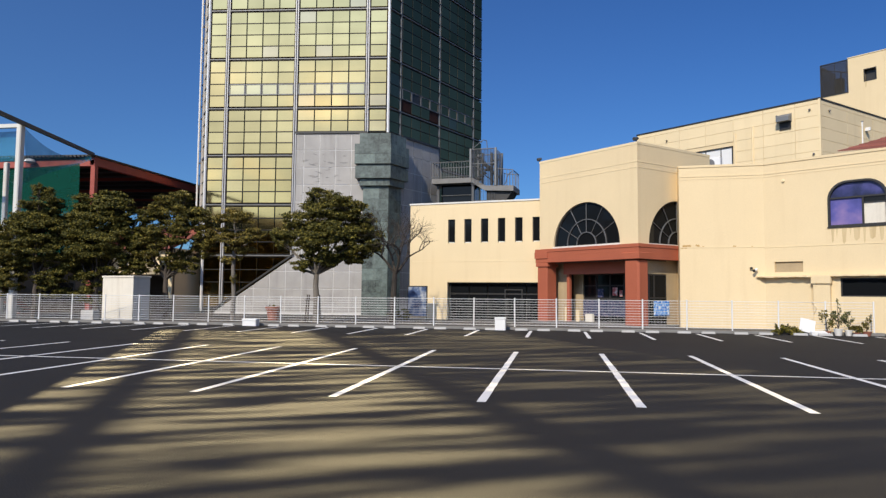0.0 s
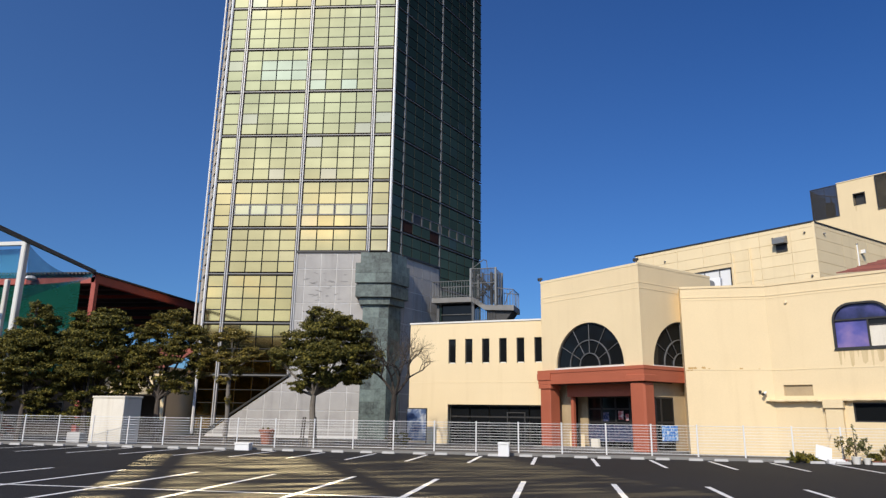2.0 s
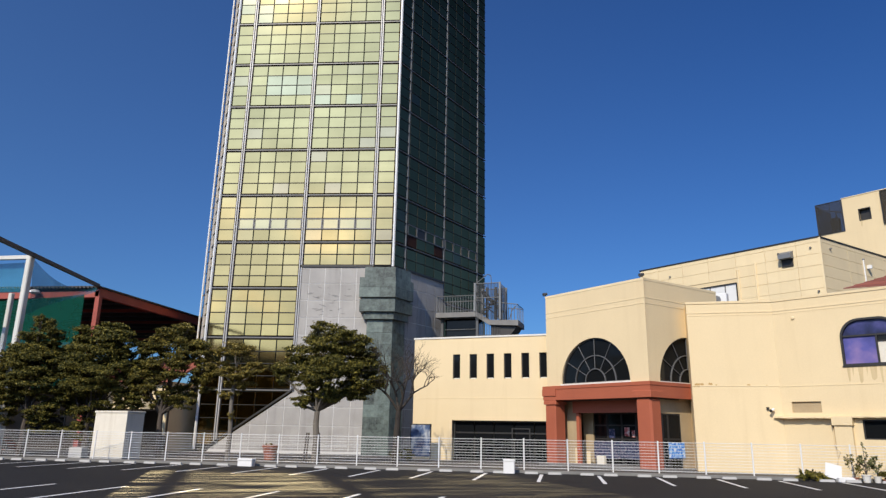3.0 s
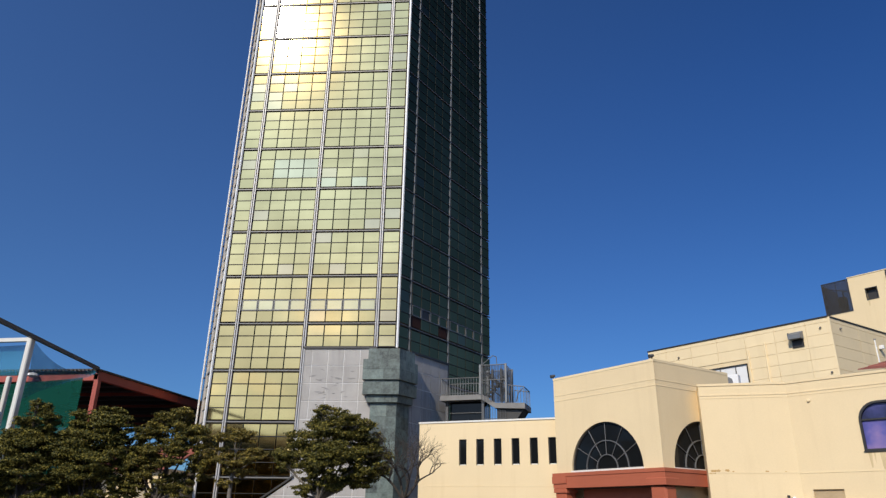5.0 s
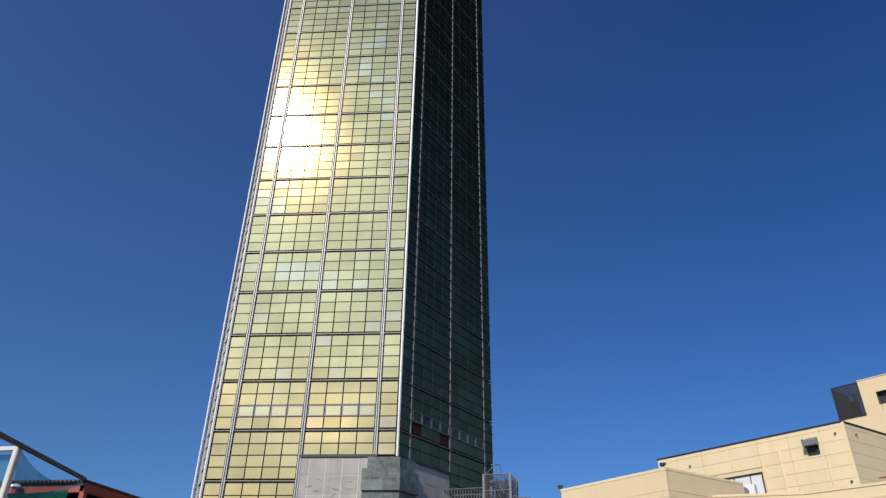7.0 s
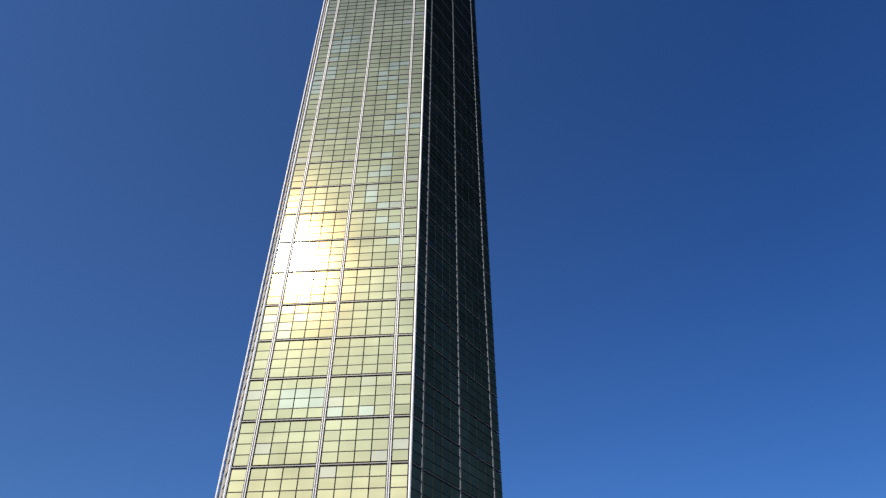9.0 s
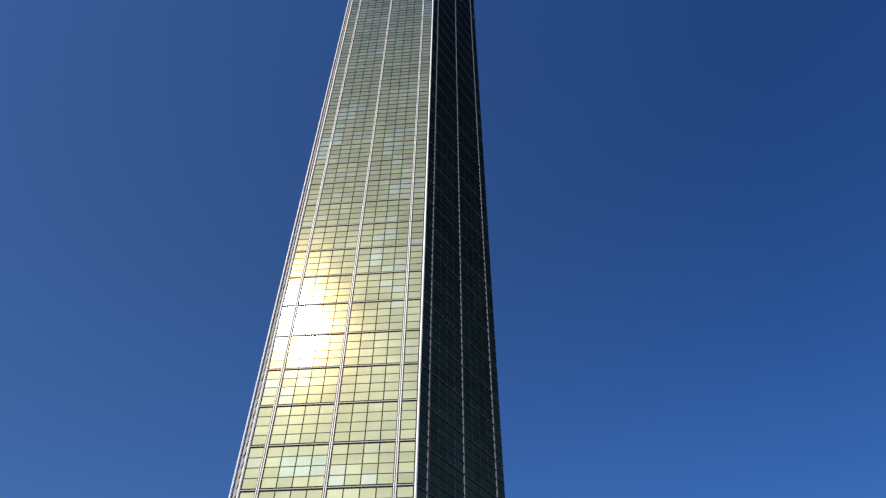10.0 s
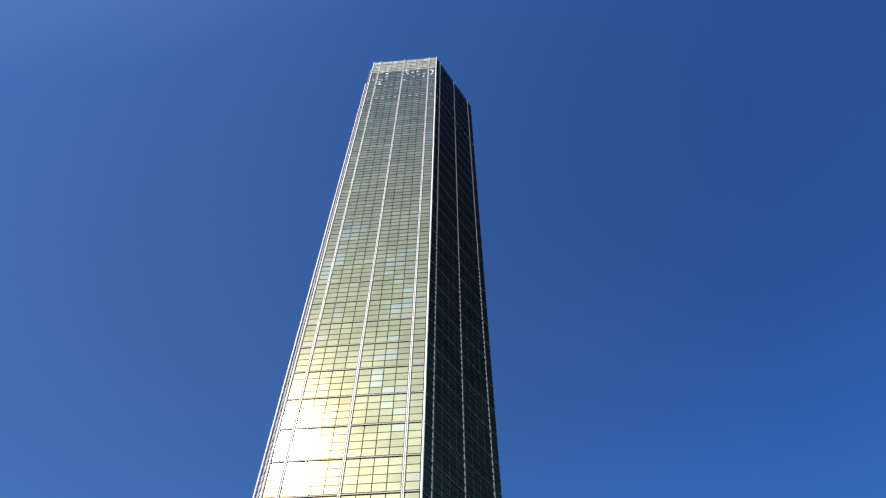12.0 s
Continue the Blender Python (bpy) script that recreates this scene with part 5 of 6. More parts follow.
tile_roof = thing("tile_roof", "red tiled hip roof above the wing parapet", "roof")
rows_n = 9
for k in range(rows_n):
    a, b = k / rows_n, (k + 1) / rows_n
    p = Mesh()
    lo = [Vector((15.77, 41.4, 10.0)), Vector((30, 36, 10.0))]
    hi = [Vector((21.55, 43.2, 11.85)), Vector((32, 38.6, 11.85))]
    A0, A1, B0, B1 = lo[0].lerp(hi[0], a), lo[1].lerp(hi[1], a), lo[0].lerp(hi[0], b), lo[1].lerp(hi[1], b)
    up = Vector((0, 0, 0.06))
    p.add([A0, A1, B1, B0, A0 + up, A1 + up, B1 + up * 0.3, B0 + up * 0.3], [(3, 2, 1, 0), (4, 5, 6, 7), (0, 1, 5, 4), (1, 2, 6, 5), (2, 3, 7, 6), (3, 0, 4, 7)])
    part("tile_course", p, ROOF_TILE, tile_roof)
part("wall_under", Mesh().prism([(16.2, 41.6), (30, 36.6), (30.5, 40), (20, 44)], 8.15, 9.9), CREAM, tile_roof)

ac = thing("air_conditioner", "white air conditioner outdoor unit on the wing roof", "air conditioner", pose(9.35, 42.9, 8.15, 0, 0, -30))
part("stand", Mesh().box(-0.45, 0.45, -0.2, 0.2, 0, 1.2), STEEL_GREY, ac)
part("casing", Mesh().box(-0.5, 0.5, -0.22, 0.22, 1.2, 1.95, None, 0.03), WHITE_PAINT, ac)
part("fan_grille", Mesh().tube((-0.1, -0.225, 1.55), (-0.1, -0.26, 1.55), 0.28, n=16), FRAME_GREY, ac)
for p in ((-1.0, 41.75), (4.2, 36.75)):
    spot = thing("roof_lamp", "small weathered spotlight on the parapet corner", "lamp", pose(p[0], p[1] + 0.2, 9.88))
    part("bracket", Mesh().tube((0, 0, 0), (0, 0, 0.14), 0.03, n=6), STEEL_GREY, spot)
    part("head", Mesh().tube((0.08, 0.05, 0.22), (-0.14, -0.08, 0.14), 0.08, 0.11, n=8), STEEL_GREY, spot)


# ---- steel shed with nets, beyond the trees ----
shed = thing("steel_shed", "long open shed with red steel frame and dark sheet roof", "shed")
part("roof", Mesh().add([(-32.85, 43.7, 11.42), (-32.15, 74.0, 11.42), (-62, 74.0, 11.72), (-62, 43.7, 11.72), (-32.85, 43.7, 11.54), (-32.15, 74.0, 11.54), (-62, 74.0, 11.84), (-62, 43.7, 11.84)], [(3, 2, 1, 0), (4, 5, 6, 7), (0, 1, 5, 4), (1, 2, 6, 5), (2, 3, 7, 6), (3, 0, 4, 7)]), ROOF_DARK, shed, "dark sheet metal roof")
part("eave_beam", Mesh().add([(-32.95, 43.9, 10.8), (-32.25, 73.8, 10.8), (-32.25, 73.8, 11.4), (-32.95, 43.9, 11.4), (-33.3, 43.9, 10.8), (-32.6, 73.8, 10.8), (-32.6, 73.8, 11.4), (-33.3, 43.9, 11.4)], [(0, 1, 2, 3), (7, 6, 5, 4), (1, 0, 4, 5), (3, 2, 6, 7), (0, 3, 7, 4), (2, 1, 5, 6)]), STEEL_RED, shed)
part("front_beam", Mesh().box(-62, -33.0, 43.9, 44.2, 10.75, 11.2), STEEL_RED, shed)
for x, y in ((-33.02, 44.0), (-32.55, 73.6), (-44, 44.0), (-54, 44.0)):
    part("column", Mesh().box(x - 0.17, x + 0.17, y - 0.17, y + 0.17, 0, 10.8), STEEL_RED, shed)
for k in range(14):
    y = 45.5 + 2.1 * k
    x = -33.3 + (y - 43.9) * 0.023
    part("purlin", Mesh().add([(x, y, 11.0), (x, y + 0.15, 11.0), (-61, y + 0.15, 11.25), (-61, y, 11.25), (x, y, 11.25), (x, y + 0.15, 11.25), (-61, y + 0.15, 11.5), (-61, y, 11.5)], [(3, 2, 1, 0), (4, 5, 6, 7), (0, 1, 5, 4), (1, 2, 6, 5), (2, 3, 7, 6), (3, 0, 4, 7)]), STEEL_RED if k % 3 == 0 else ROOF_DARK, shed)
ribs = Mesh()
for k in range(92):
    ribs.box(-61.8 + 0.315 * k, -61.67 + 0.315 * k, 43.6, 43.7, 11.36 + 0.0035 * (90 - k), 11.5 + 0.0035 * (90 - k))
tagged(part("corrugated_edge", ribs, ROOF_DARK, shed), kind="stuff")
part("lamp", Mesh().lathe([(0.1, 0.0), (0.4, 0.12), (0.3, 0.3), (0.08, 0.36)], 10, pose(-37.9, 43.5, 10.95)), WHITE_PAINT, shed, "white floodlight")

frame_t = thing("net_frame", "tall weathered white steel frame carrying sports nets", "steel frame")
part("post", Mesh().box(-31.62, -31.3, 35.1, 35.5, 0, 11.62, None, 0.05), STEEL_WHITE, frame_t)
part("post", Mesh().box(-36.68, -36.4, 39.8, 40.1, 0, 10.3, None, 0.04), STEEL_WHITE, frame_t)
part("post", Mesh().box(-43.6, -43.2, 35.1, 35.5, 0, 11.6, None, 0.04), STEEL_WHITE, frame_t)
part("cross_beam", Mesh().box(-55, -31.5, 35.2, 35.45, 11.4, 11.62), STEEL_WHITE, frame_t)
beam = Mesh()
p0, p1 = Vector((-29.9, 29.5, 11.6)), Vector((-33.0, 43.8, 11.55))
d = (p1 - p0).normalized()
s = d.cross(Vector((0, 0, 1))) * 0.09
u = Vector((0, 0, 0.12))
beam.add([p0 - s - u, p0 + s - u, p0 + s + u, p0 - s + u, p1 - s - u, p1 + s - u, p1 + s + u, p1 - s + u], [(0, 1, 2, 3), (7, 6, 5, 4), (1, 0, 4, 5), (2, 1, 5, 6), (3, 2, 6, 7), (0, 3, 7, 4)])
part("long_beam", beam, STEEL_GREY, frame_t)


def hung_net(name, label, a, b, top, drop, material, sag=0.5, depth=0.3):
    """A net that hangs between two points, sagging along its top and billowing."""
    n, k = 24, 10
    a, b = Vector(a), Vector(b)
    side = (b - a).cross(Vector((0, 0, 1))).normalized()
    v, f = [], []
    for i in range(n + 1):
        t = i / n
        z0 = top(t) - sag * 4 * t * (1 - t)
        for j in range(k + 1):
            q = j / k
            p = a.lerp(b, t) + side * depth * math.sin(3.1 * q + 5 * t) * q
            v.append((p.x, p.y, z0 - (z0 - drop(t)) * q))
    f = [(i * (k + 1) + j, (i + 1) * (k + 1) + j, (i + 1) * (k + 1) + j + 1, i * (k + 1) + j + 1) for i in range(n) for j in range(k)]
    return solid(name, Mesh().add(v, f), material, label, "net")


hung_net("sports_net", "translucent blue sports net hung from the long beam", (-31.5, 35.6, 0), (-33.1, 43.6, 0), lambda t: 11.5, lambda t: 8.0 + 3.2 * t, NET_BLUE, 0.8)
hung_net("sports_net", "translucent blue sports net between the white posts", (-45, 35.7, 0), (-31.9, 35.7, 0), lambda t: 11.3, lambda t: 9.4, NET_BLUE, 0.1)
hung_net("sports_net", "dark green net hung along the shed front", (-60, 43.4, 0), (-33.75, 43.4, 0), lambda t: 10.85, lambda t: 4.0, NET_GREEN, 0.5)

# ---- low building and stair behind the trees ----
low = thing("low_building", "low cream building with tiled roof behind the trees, wall darkened for tree shade", "building")
# front wall: tree shade is put into its colour
part("wall", Mesh().plate(rect(-46, -28.4, 0.07, 5.0), [rect(-33.5, -29, 0.1, 2.9), rect(-39.5, -36.5, 0.9, 2.4)], 0, 0.3, pose(0, 47, 0)), SHADED_WALL, low)
part("wall", Mesh().box(-28.7, -28.4, 47.3, 54, 0.07, 5.0), CREAM, low)
part("upper_wall", Mesh().box(-34.5, -28.38, 46.9, 47.0, 3.0, 4.85).box(-28.99, -28.38, 46.9, 47.0, 1.2, 3.0), CREAM, low, "cream upper wall")
part("roof", Mesh().add([(-46.5, 46.4, 4.9), (-28.1, 46.4, 4.9), (-28.1, 52, 6.9), (-46.5, 52, 6.9), (-46.5, 46.4, 5.05), (-28.1, 46.4, 5.05), (-28.1, 52, 7.05), (-46.5, 52, 7.05)], [(3, 2, 1, 0), (4, 5, 6, 7), (0, 1, 5, 4), (1, 2, 6, 5), (2, 3, 7, 6), (3, 0, 4, 7)]), ROOF_TILE, low, "brown tile roof")
part("inner_wall", Mesh().box(-46, -29, 50, 50.2, 0.07, 4.8), INTERIOR, low)
lwin = part("window", bar_frame(-39.5, -36.5, 0.9, 2.4, 0.08, 46.95, 47.2), FRAME_DARK, low)
part("pane", Mesh().box(-39.4, -36.6, 47.05, 47.08, 1.0, 2.3), DARK_GLASS, lwin)
stair = thing("outdoor_stair", "dark brown outdoor stair rising beside the low building", "stair", pose(-37.6, 43.0, 0.07))
for k in range(16):
    part("step", Mesh().box(-0.28 * k - 0.3, -0.28 * k, 0, 1.5, 0.19 * k, 0.19 * k + 0.06), ROOF_TILE, stair)
for y in (-0.05, 1.5):
    part("stringer", Mesh().add([(0.1, y, -0.05), (-4.7, y, 3.1), (-4.7, y, 3.45), (0.1, y, 0.3), (0.1, y + 0.06, -0.05), (-4.7, y + 0.06, 3.1), (-4.7, y + 0.06, 3.45), (0.1, y + 0.06, 0.3)], [(0, 1, 2, 3), (7, 6, 5, 4), (1, 0, 4, 5), (2, 1, 5, 6), (3, 2, 6, 7), (0, 3, 7, 4)]), FRAME_DARK, stair)
part("landing", Mesh().box(-9.5, -4.6, -0.05, 1.6, 3.0, 3.2), CONCRETE, stair)
part("support", Mesh().box(-7.0, -6.7, 0.3, 0.6, 0, 3.0).box(-9.3, -9.0, 0.3, 0.6, 0, 3.0), STEEL_WHITE, stair)

kiosk = thing("kiosk", "small cream white ticket kiosk with a flat roof behind the fence", "kiosk", pose(-23.2, 34.5, 0.07, 0, 0, -15))
part("body", Mesh().box(-2.46, -0.04, 0.04, 1.22, 0.1, 2.42, None, 0.02), KIOSK_PAINT, kiosk)
part("roof", Mesh().box(-2.5, 0, 0, 1.26, 2.42, 2.52, None, 0.02), KIOSK_PAINT, kiosk)
part("base", Mesh().box(-2.46, -0.04, 0.04, 1.22, 0, 0.1), CONCRETE, kiosk)
block_k = thing("pale_block", "pale concrete block beside the kiosk", "block", pose(-26.6, 35.6, 0.07, 0, 0, -8))
part("body", Mesh().box(-0.45, 0.45, -0.25, 0.25, 0, 0.55, None, 0.02), CONCRETE, block_k)

# ---- trees ----
def leaf_cloud(clumps, n, size, seed):
    """Many small folded leaves round clump centres (x, y, z, rx, ry, rz), denser towards each clump's outside."""
    r = np.random.default_rng(seed)
    subs = []
    for cx, cy, cz, rx, ry, rz in clumps:
        for k in range(max(6, int(44 * (rx * rz) ** 0.5))):
            d = r.normal(size=3)
            d /= np.linalg.norm(d)
            q = r.uniform(0.25, 1.0) ** 0.5 * r.uniform(0.82, 1.14)
            e = r.uniform(0.14, 0.36)
            subs.append((cx + d[0] * rx * q, cy + d[1] * ry * q, cz + d[2] * rz * q, rx * e, ry * e, max(0.08, rz * e * 0.56)))
    subs = np.array(subs)
    vol = (subs[:, 3] * subs[:, 4] * subs[:, 5]) ** 0.6
    pick = r.choice(len(subs), n, p=vol / vol.sum())
    cl = subs[pick]
    d = r.normal(size=(n, 3))
    d /= np.linalg.norm(d, axis=1, keepdims=True)
    c = cl[:, :3] + d * cl[:, 3:] * (1.08 - np.abs(r.normal(0, 0.4, n)) + (r.random(n) < 0.07) * r.uniform(0.2, 0.9, n))[:, None]
    nrm = d * 0.6 + r.normal(0, 0.7, (n, 3)) + np.array([0, 0, 0.5])
    nrm /= np.linalg.norm(nrm, axis=1, keepdims=True)
    t = np.cross(nrm, r.normal(size=(n, 3)))
    t /= np.linalg.norm(t, axis=1, keepdims=True)
    b = np.cross(nrm, t)
    s = (size * r.uniform(0.6, 1.35, n))[:, None]
    q = np.stack([c - t * s, c + b * s * 0.42 - nrm * s * 0.12, c + t * s, c - b * s * 0.42 - nrm * s * 0.12], 1).reshape(-1, 3)
    m = Mesh()
    m.v = [tuple(p) for p in q.tolist()]
    m.f = [(4 * i, 4 * i + 1, 4 * i + 2, 4 * i + 3) for i in range(n)]
    return m


def limb(m, pts, r0, r1, n=7):
    pts = [Vector(p) for p in pts]
    k = len(pts) - 1
    for i in range(k):
        m.tube(pts[i], pts[i + 1], r0 + (r1 - r0) * i / k, r0 + (r1 - r0) * (i + 1) / k, n, caps=False)


def tree(x, y, clumps, fork, label, leaf, n, size, seed, bark=BARK, thick=0.16):
    """clumps in metres about the foot of the trunk."""
    r = random.Random(seed)
    t = thing("tree", label, "tree", pose(x, y, 0.07), group="trees behind the fence")
    m = Mesh()
    lean = r.uniform(-0.15, 0.15)
    p_fork = Vector((lean, 0, fork))
    limb(m, [(0, 0, -0.05), (lean * 0.3 + 0.03, 0.02, fork * 0.4), (lean * 0.6 - 0.04, 0, fork * 0.75), p_fork], thick * 1.15, thick * 0.8, 9)
    part("trunk", m, bark, t)
    b = Mesh()
    for c in clumps:
        e = Vector(c[:3])
        mid = p_fork.lerp(e, 0.5) + Vector((r.uniform(-0.2, 0.2), r.uniform(-0.2, 0.2), r.uniform(-0.1, 0.25)))
        limb(b, [p_fork, mid, e], thick * 0.55, thick * 0.16, 6)
        for q in range(6):
            a = Vector((r.gauss(0, 1), r.gauss(0, 1), r.gauss(0.3, 0.8))).normalized()
            limb(b, [mid.lerp(e, r.random()), e + Vector((a.x * c[3], a.y * c[4], a.z * c[5])) * 0.85], thick * 0.14, thick * 0.04, 4)
    part("branchwork", b, bark, t)
    part("crown", leaf_cloud(clumps, n, size, seed), leaf, t, "dense evergreen leaves")
    return t


def spread(cx, cz, rx, rz, seed, n=9, small=0.46):
    """Clumps that fill a crown centred over the trunk, with an uneven outline."""
    r = random.Random(seed)
    out = [(cx, 0, cz, rx * 0.55, rx * 0.55, rz * 0.6)]
    for i in range(n):
        a = 2 * math.pi * i / n + r.uniform(-0.3, 0.3)
        e = r.uniform(0.5, 0.72)
        k = r.uniform(small * 0.75, small * 1.1)
        out.append((cx + math.cos(a) * rx * e, math.sin(a) * rx * e, cz + r.uniform(-0.55, 0.6) * rz, rx * k, rx * k, rz * k * 1.05))
    return out


# the full evergreen by the stone wall
tree(-13.2, 36.3, [(0.2, 0, 5.7, 1.8, 1.7, 1.35), (1.7, 0.2, 5.4, 1.5, 1.4, 1.05), (2.55, 0, 4.7, 1.2, 1.2, 0.95), (2.0, 0.4, 3.9, 1.15, 1.1, 0.6), (-1.5, 0.3, 5.0, 1.1, 1.2, 0.8), (-2.0, -0.2, 4.5, 0.65, 0.7, 0.4), (0.8, -1.2, 4.6, 1.4, 1.0, 0.9), (0.2, 0, 6.95, 1.0, 1.1, 0.65), (1.8, -0.4, 6.4, 1.1, 1, 0.65), (-0.3, -0.5, 4.3, 0.9, 0.8, 0.55), (0.2, 0.4, 3.3, 0.75, 0.7, 0.35), (1.5, 0.9, 3.7, 1.1, 0.9, 0.5), (-0.5, -0.1, 3.55, 0.8, 0.8, 0.42), (0.9, -0.5, 3.5, 1.0, 0.7, 0.4), (-0.8, -0.4, 3.15, 0.7, 0.6, 0.3)], 2.7,
     "full evergreen tree with a broad dark crown", LEAF, 80000, 0.07, 11, BARK_PALE, 0.17)
# thin tree with sparse olive foliage
tree(-18.3, 36.6, [(-0.1, 0, 5.95, 1.2, 1.1, 0.42), (1.0, 0, 5.0, 0.85, 0.8, 0.3), (-1.1, 0.2, 5.1, 0.75, 0.8, 0.4), (0.2, -0.5, 4.7, 1.3, 0.8, 0.28), (0.3, 0.2, 4.1, 1.0, 0.7, 0.22), (-0.3, 0.1, 3.5, 0.6, 0.5, 0.3), (0.0, 0, 2.4, 0.2, 0.2, 0.3)], 4.0,
     "slender tree with sparse yellowing olive foliage in flat layers", LEAF_YELLOW, 13500, 0.068, 12, BARK_PALE, 0.12)
tree(-22.7, 37.0, [(0.3, 0, 6.6, 1.4, 1.3, 0.75), (1.6, 0, 5.9, 1.1, 1.1, 0.7), (-1.2, 0.2, 5.9, 0.9, 1.0, 0.7), (0.5, -0.8, 5.0, 1.5, 1.1, 0.7), (2.2, 0.1, 4.8, 0.75, 0.8, 0.7), (-1.0, -0.5, 4.2, 1.0, 0.9, 0.6), (0.6, -0.3, 3.5, 1.0, 0.9, 0.55), (0.6, 0, 7.3, 0.8, 0.8, 0.38), (1.4, -0.2, 3.1, 0.7, 0.7, 0.4), (-0.3, 0.1, 2.9, 0.6, 0.6, 0.35), (-1.9, 0.2, 5.1, 0.8, 0.8, 0.6), (-1.8, 0.1, 3.5, 0.8, 0.8, 0.6), (1.9, 0.3, 3.9, 0.8, 0.7, 0.5)], 2.4,
     "evergreen tree with loose olive green crown beside the kiosk", LEAF_OLIVE, 45000, 0.072, 13)
tree(-26.8, 36.4, [(0, 0, 5.6, 1.7, 1.6, 1.2), (0.7, 0, 7.0, 1.2, 1.2, 0.62), (-0.8, 0.2, 6.8, 1.0, 1.1, 0.7), (1.5, -0.2, 6.4, 1.0, 1.0, 0.7), (0.4, -0.9, 4.4, 1.6, 1.2, 1.0), (-1.1, -0.4, 4.0, 1.1, 1.0, 0.9), (1.0, -0.2, 3.2, 1.1, 0.9, 0.7), (0.0, 0, 2.4, 1.1, 0.8, 0.6), (1.9, 0, 5.2, 0.9, 0.8, 0.9), (-0.8, 0.3, 2.9, 1.2, 0.9, 0.7), (1.6, 0.2, 4.1, 0.9, 0.9, 0.7), (-0.6, 0.2, 1.4, 1.0, 0.8, 0.6), (-2.0, 0.5, 5.0, 1.1, 1.0, 0.9), (-1.9, 0.6, 3.4, 1.1, 1.0, 0.8), (2.7, 0.4, 4.6, 0.9, 0.9, 0.8), (2.4, 0.4, 6.1, 0.8, 0.8, 0.5), (2.3, 0.5, 3.2, 0.9, 0.8, 0.6)], 1.8,
     "evergreen tree with foliage low down its trunk", LEAF, 98000, 0.072, 14)
tree(-30.3, 35.6, [(0, 0, 5.4, 1.7, 1.6, 1.1), (0.4, 0, 6.7, 1.1, 1.2, 0.8), (0.4, -0.4, 7.55, 0.6, 0.7, 0.4), (-1.3, 0.2, 5.6, 1.1, 1.1, 0.8), (0.6, -0.8, 4.2, 1.4, 1.1, 0.8), (-1.6, 0, 4.2, 1.1, 1.0, 0.7), (1.7, 0.2, 5.6, 1.1, 1.0, 0.9), (-0.4, 0, 3.3, 1.3, 1.0, 0.6), (1.6, 0, 3.2, 0.9, 0.8, 0.6), (0.8, 0.1, 2.4, 1.1, 0.8, 0.5), (1.0, 0.3, 1.6, 1.0, 0.8, 0.5)], 2.2,
     "evergreen tree with a rounded dark green crown", LEAF, 70000, 0.072, 15)
tree(-33.8, 35.3, [(0, 0, 4.4, 1.4, 1.4, 0.9), (1.2, 0, 4.7, 1.1, 1.2, 0.8), (-1.2, 0.2, 5.0, 1.2, 1.1, 0.7), (0.6, -0.8, 3.5, 1.3, 1.1, 0.6), (1.7, 0, 3.9, 1.0, 1.1, 0.7), (0.2, 0, 2.8, 1.2, 0.8, 0.4), (1.5, 0, 2.6, 1.2, 1.0, 0.6), (1.3, 0, 1.7, 1.0, 0.9, 0.55), (1.9, 0, 5.0, 0.9, 0.9, 0.7), (2.1, 0, 3.7, 1.1, 0.9, 0.8), (2.0, 0, 2.4, 1.1, 0.9, 0.7)], 2.0,
     "smaller evergreen tree with an olive green crown", LEAF_OLIVE, 54000, 0.072, 16)

# bare winter tree
bare = thing("tree", "bare winter tree with fine grey twigs", "tree", pose(-9.0, 37.0, 0.07), group="trees behind the fence")
rb = random.Random(4)
twigs, trunk = Mesh(), Mesh()


def grow(p, d, length, r, depth):
    q = p + d * length * 0.5 + Vector((rb.gauss(0, 0.05), rb.gauss(0, 0.05), 0)) * length
    e = p + d * length
    target = trunk if depth >= 6 else twigs
    limb(target, [p, q, e], r, r * 0.66, 7 if depth >= 4 else 4)
    if depth == 0:
        return
    for k in range(2 if depth < 4 else 3):
        a = Vector((rb.gauss(0, 1), rb.gauss(0, 1), rb.gauss(0, 0.7))).normalized()
        nd = (d * 0.75 + a * 0.62 + Vector((0, 0, 0.12))).normalized()
        grow(e if k else p.lerp(e, 0.75), nd, length * rb.uniform(0.62, 0.85), r * 0.6, depth - 1)


trunk.tube((0, 0, -0.05), (0.03, 0, 1.4), 0.2, 0.17, 9, caps=False).tube((0.03, 0, 1.4), (0.12, 0, 2.9), 0.17, 0.13, 9, caps=False)
for k in range(4):
    a = k * 1.6 + 0.4
    grow(Vector((0.12, 0, 2.7)), Vector((math.cos(a) * 0.62, math.sin(a) * 0.5, 0.8)).normalized(), 1.3, 0.08, 6)
part("trunk", trunk, BARK_TWIG, bare)
part("twig_mass", twigs, BARK_TWIG, bare, "fine bare twigs")

# tree stakes at the full evergreen
stake = thing("tree_stake", "brown wooden tree stakes round a trunk", "tree stake", pose(-13.3, 36.2, 0.07))
for sx, sy in ((-0.5, 0.0), (-0.22, -0.35), (0.32, 0.3)):
    part("stake", Mesh().tube((sx, sy, 0), (sx * 0.75, sy * 0.75, 1.55), 0.04, n=7), BARK, stake)
part("crossbar", Mesh().tube((-0.5, -0.02, 1.25), (0.4, -0.02, 1.3), 0.03, n=6), BARK, stake)

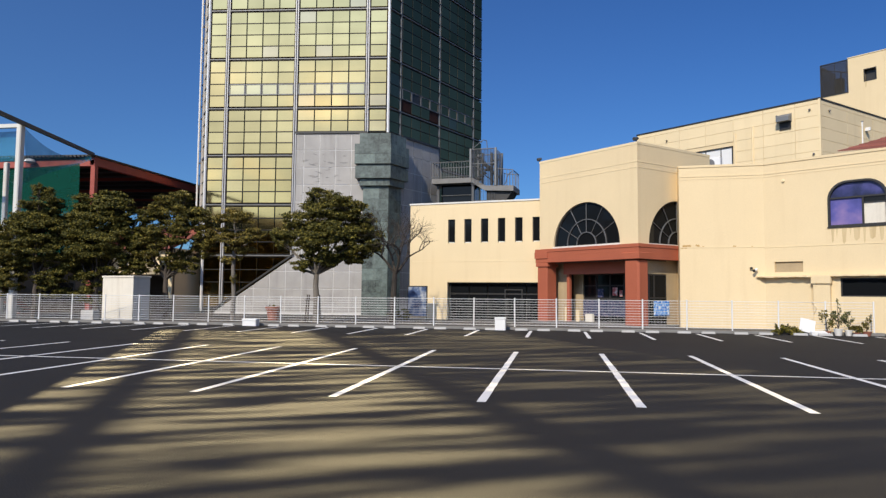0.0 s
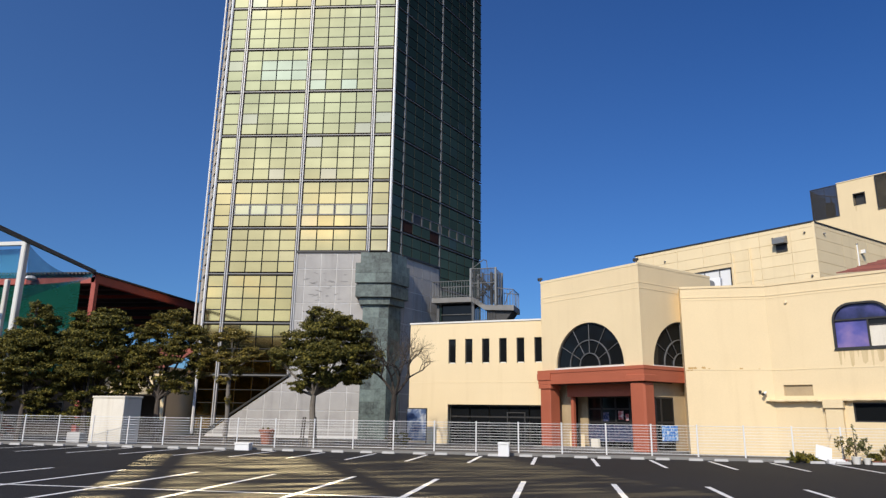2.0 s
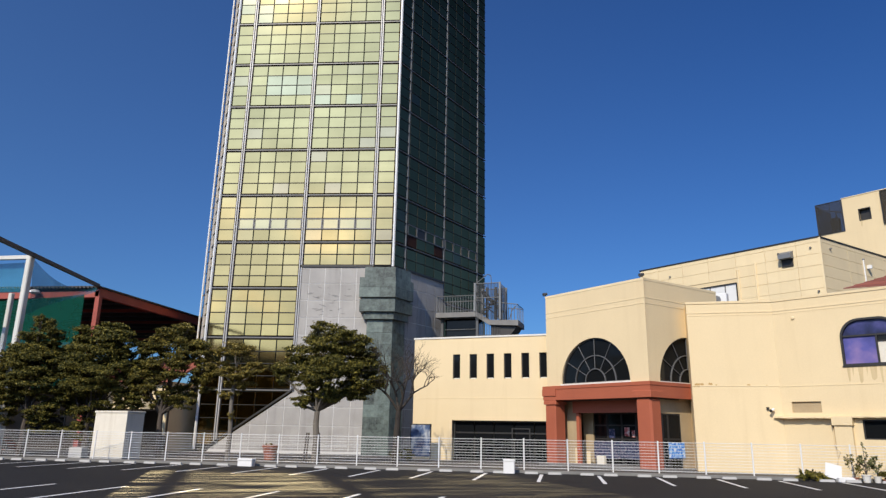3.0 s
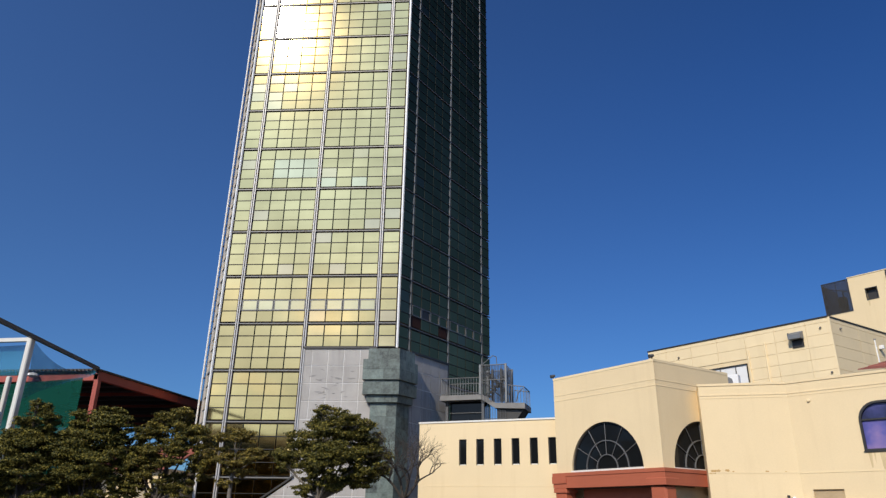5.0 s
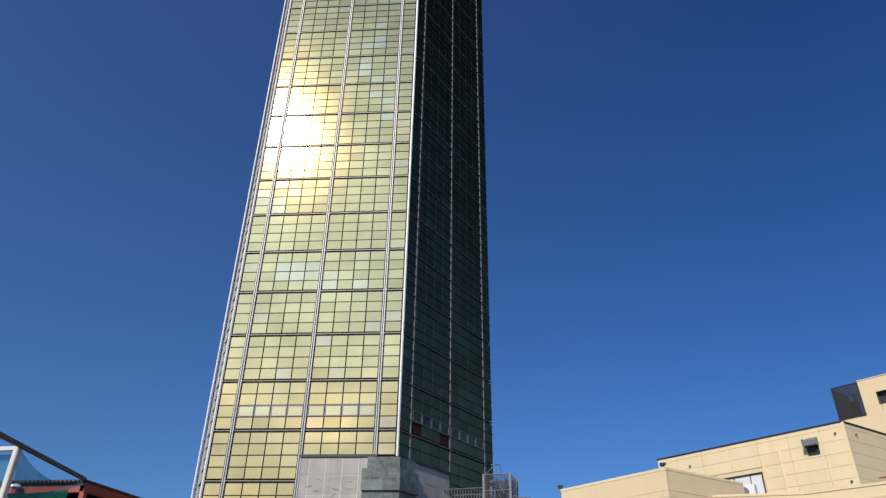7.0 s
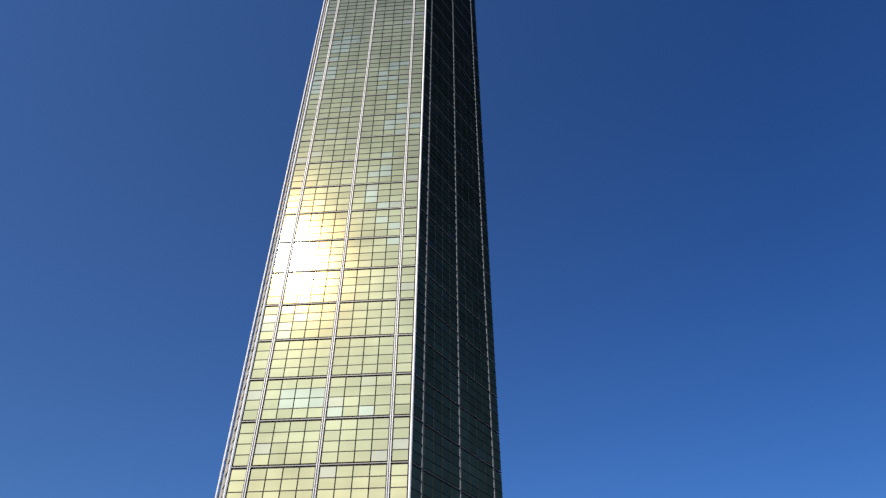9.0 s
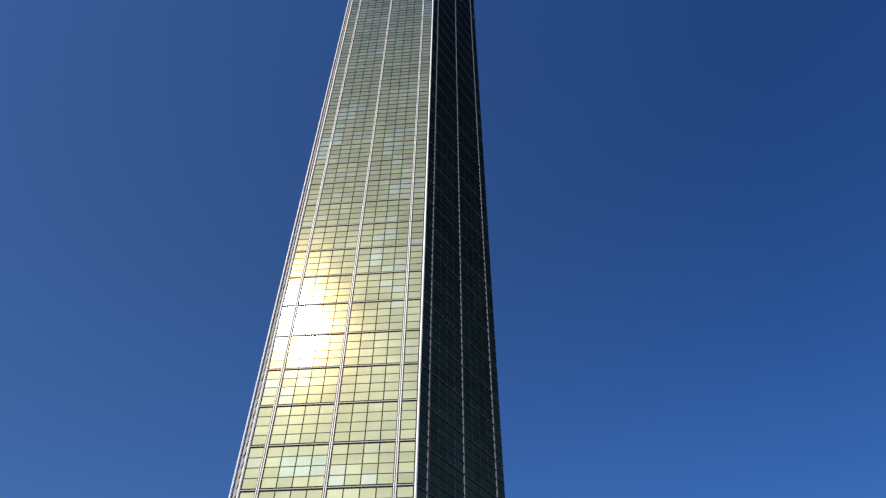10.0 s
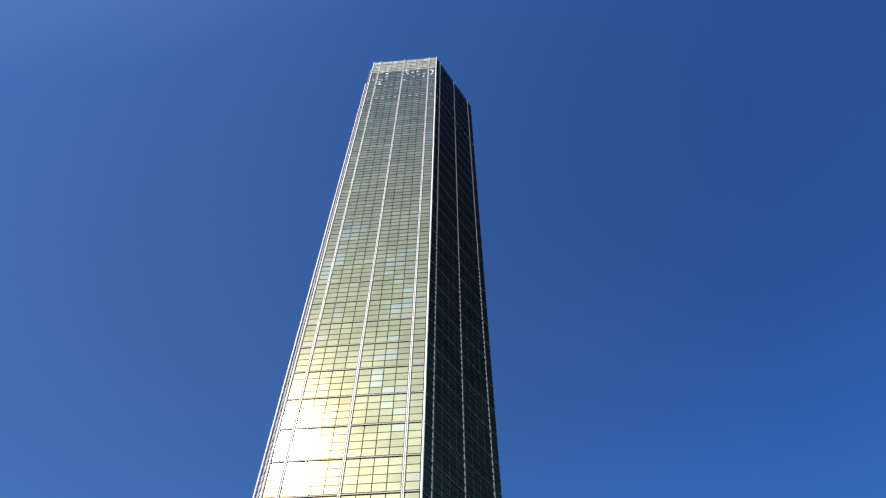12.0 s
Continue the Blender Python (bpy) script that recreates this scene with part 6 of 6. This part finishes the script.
# ---- loose things ----
pot = thing("flower_pot", "big terracotta pot with a few dry stems", "plant pot", pose(-16.7, 38.6, 0.07))
part("pot", Mesh().lathe([(0.3, 0), (0.4, 0.6), (0.41, 0.66), (0.48, 0.68), (0.48, 0.82), (0.42, 0.83), (0.4, 0.74)], 18), POT_RED, pot)
part("soil", Mesh().lathe([(0.39, 0.66), (0.39, 0.75)], 14), SOIL, pot)
part("stems", leaf_cloud([(0, 0, 0.85, 0.3, 0.3, 0.12)], 60, 0.07, 21), LEAF_OLIVE, pot)
for x, w, h in ((-2.7, 0.52, 0.62), (-15.6, 0.78, 0.36)):
    wb = thing("storage_box", "plain white box standing at the fence", "box", pose(x, 33.25, 0.0, 0, 0, jitter(4)))
    part("body", Mesh().box(-w / 2, w / 2, -0.2, 0.2, 0.0, h - 0.08, None, 0.03), WHITE_PAINT, wb)
    part("lid", Mesh().box(-w / 2 - 0.015, w / 2 + 0.015, -0.215, 0.215, h - 0.08, h, None, 0.02), WHITE_PAINT, wb)
board = solid("white_board", Mesh().box(-0.34, 0.34, -0.015, 0.015, 0.0, 0.62, None, 0.004), WHITE_PAINT, "white sheet board leaning at the fence foot", "board", at=pose(11.25, 33.55, 0.13, -14, 14, 4))
solid("white_tray", Mesh().box(-0.4, 0.4, -0.17, 0.17, 0, 0.2, None, 0.03), WHITE_PAINT, "white plastic planter box on the kerb", "planter", at=pose(11.78, 33.5, 0.0, 0, 0, 5))


def plant(x, y, pot_r, pot_h, clumps, leaf, n, size, seed, label, pot_mat):
    p = thing("potted_plant" if pot_h else "shrub", label, "plant", pose(x, y, 0.0), group="plants by the wing wall")
    if pot_h:
        part("pot", Mesh().lathe([(pot_r * 0.75, 0), (pot_r, pot_h * 0.85), (pot_r * 1.1, pot_h * 0.87), (pot_r * 1.1, pot_h), (pot_r * 0.9, pot_h)], 14), pot_mat, p)
    st = Mesh()
    for c in clumps:
        limb(st, [(0, 0, pot_h * 0.9), (c[0] * 0.4, c[1] * 0.4, (pot_h + c[2]) / 2), c[:3]], 0.02, 0.008, 5)
    part("stems", st, BARK, p)
    part("leaves", leaf_cloud(clumps, n, size, seed), leaf, p)


plant(10.3, 33.5, 0, 0, [(-0.2, 0, 0.25, 0.35, 0.2, 0.22), (0.25, 0, 0.22, 0.4, 0.2, 0.2), (0.6, 0, 0.15, 0.25, 0.18, 0.14)], LEAF, 700, 0.08, 31, "low dark green shrub at the fence foot", None)
plant(12.1, 33.5, 0.16, 0.2, [(0, 0, 0.7, 0.3, 0.2, 0.3), (-0.1, 0, 1.0, 0.28, 0.2, 0.2), (0.15, 0, 0.45, 0.25, 0.2, 0.2)], LEAF_OLIVE, 330, 0.05, 32, "spindly olive plant in a small pot", POT_RED)
plant(12.55, 33.45, 0.18, 0.32, [(0, 0, 0.7, 0.3, 0.25, 0.25), (0.1, 0, 1.2, 0.1, 0.1, 0.3), (0.02, 0.05, 1.5, 0.06, 0.06, 0.2), (-0.2, 0, 0.95, 0.2, 0.2, 0.18), (0.25, 0, 0.9, 0.15, 0.15, 0.15)], LEAF_PALE, 330, 0.06, 33, "tall pale green plant in a white pot", POT_WHITE)
plant(12.98, 33.45, 0.15, 0.26, [(0, 0, 0.85, 0.3, 0.22, 0.25), (0.1, 0, 0.6, 0.25, 0.2, 0.2)], LEAF_PALE, 260, 0.06, 34, "broad-leaved pale green plant in a white pot", POT_WHITE)
plant(13.35, 33.5, 0.15, 0.15, [(0, 0, 0.3, 0.3, 0.2, 0.18)], LEAF, 350, 0.07, 35, "low dark green plant in a pot", POT_RED)
plant(13.75, 33.5, 0.2, 0.2, [(0, 0, 0.5, 0.2, 0.18, 0.25), (0.05, 0, 0.8, 0.15, 0.15, 0.2)], LEAF_OLIVE, 260, 0.05, 36, "reddish dry plant in a terracotta pot", POT_RED)
plant(-9.6, 42.3, 0, 0, [(0, 0, 0.5, 0.5, 0.35, 0.4), (-0.6, -0.2, 0.4, 0.4, 0.3, 0.3)], LEAF, 900, 0.09, 37, "dark green shrub at the tower pier", None)

# wooded rise far behind the camera, which the tower's glass mirrors
hill = Mesh()
nx, ny = 90, 8
hv = []
for i in range(nx + 1):
    for j in range(ny + 1):
        x, q = -220 + 440 * i / nx, j / ny
        z = 32.5 * math.sin(math.pi * min(q * 1.3, 1) / 2) * (0.75 + 0.35 * noise.noise((x * 0.03, 0, 3))) + 1.6 * noise.noise((x * 0.16, q * 5, 1)) * (q > 0.2)
        hv.append((x, -62 - 30 * q + 2 * noise.noise((x * 0.2, q * 4, 7)), max(0.0, z) if j else -0.2))
hill.add(hv, [(i * (ny + 1) + j, i * (ny + 1) + j + 1, (i + 1) * (ny + 1) + j + 1, (i + 1) * (ny + 1) + j) for i in range(nx) for j in range(ny)])
solid("backdrop", hill, mat("far_woods", (0.075, 0.075, 0.045), 0.95, vary=0.5, grain=0.9, blotch=0.15, bump=1.0), "dark wooded rise on the far side of the car park", "backdrop", kind="structure")
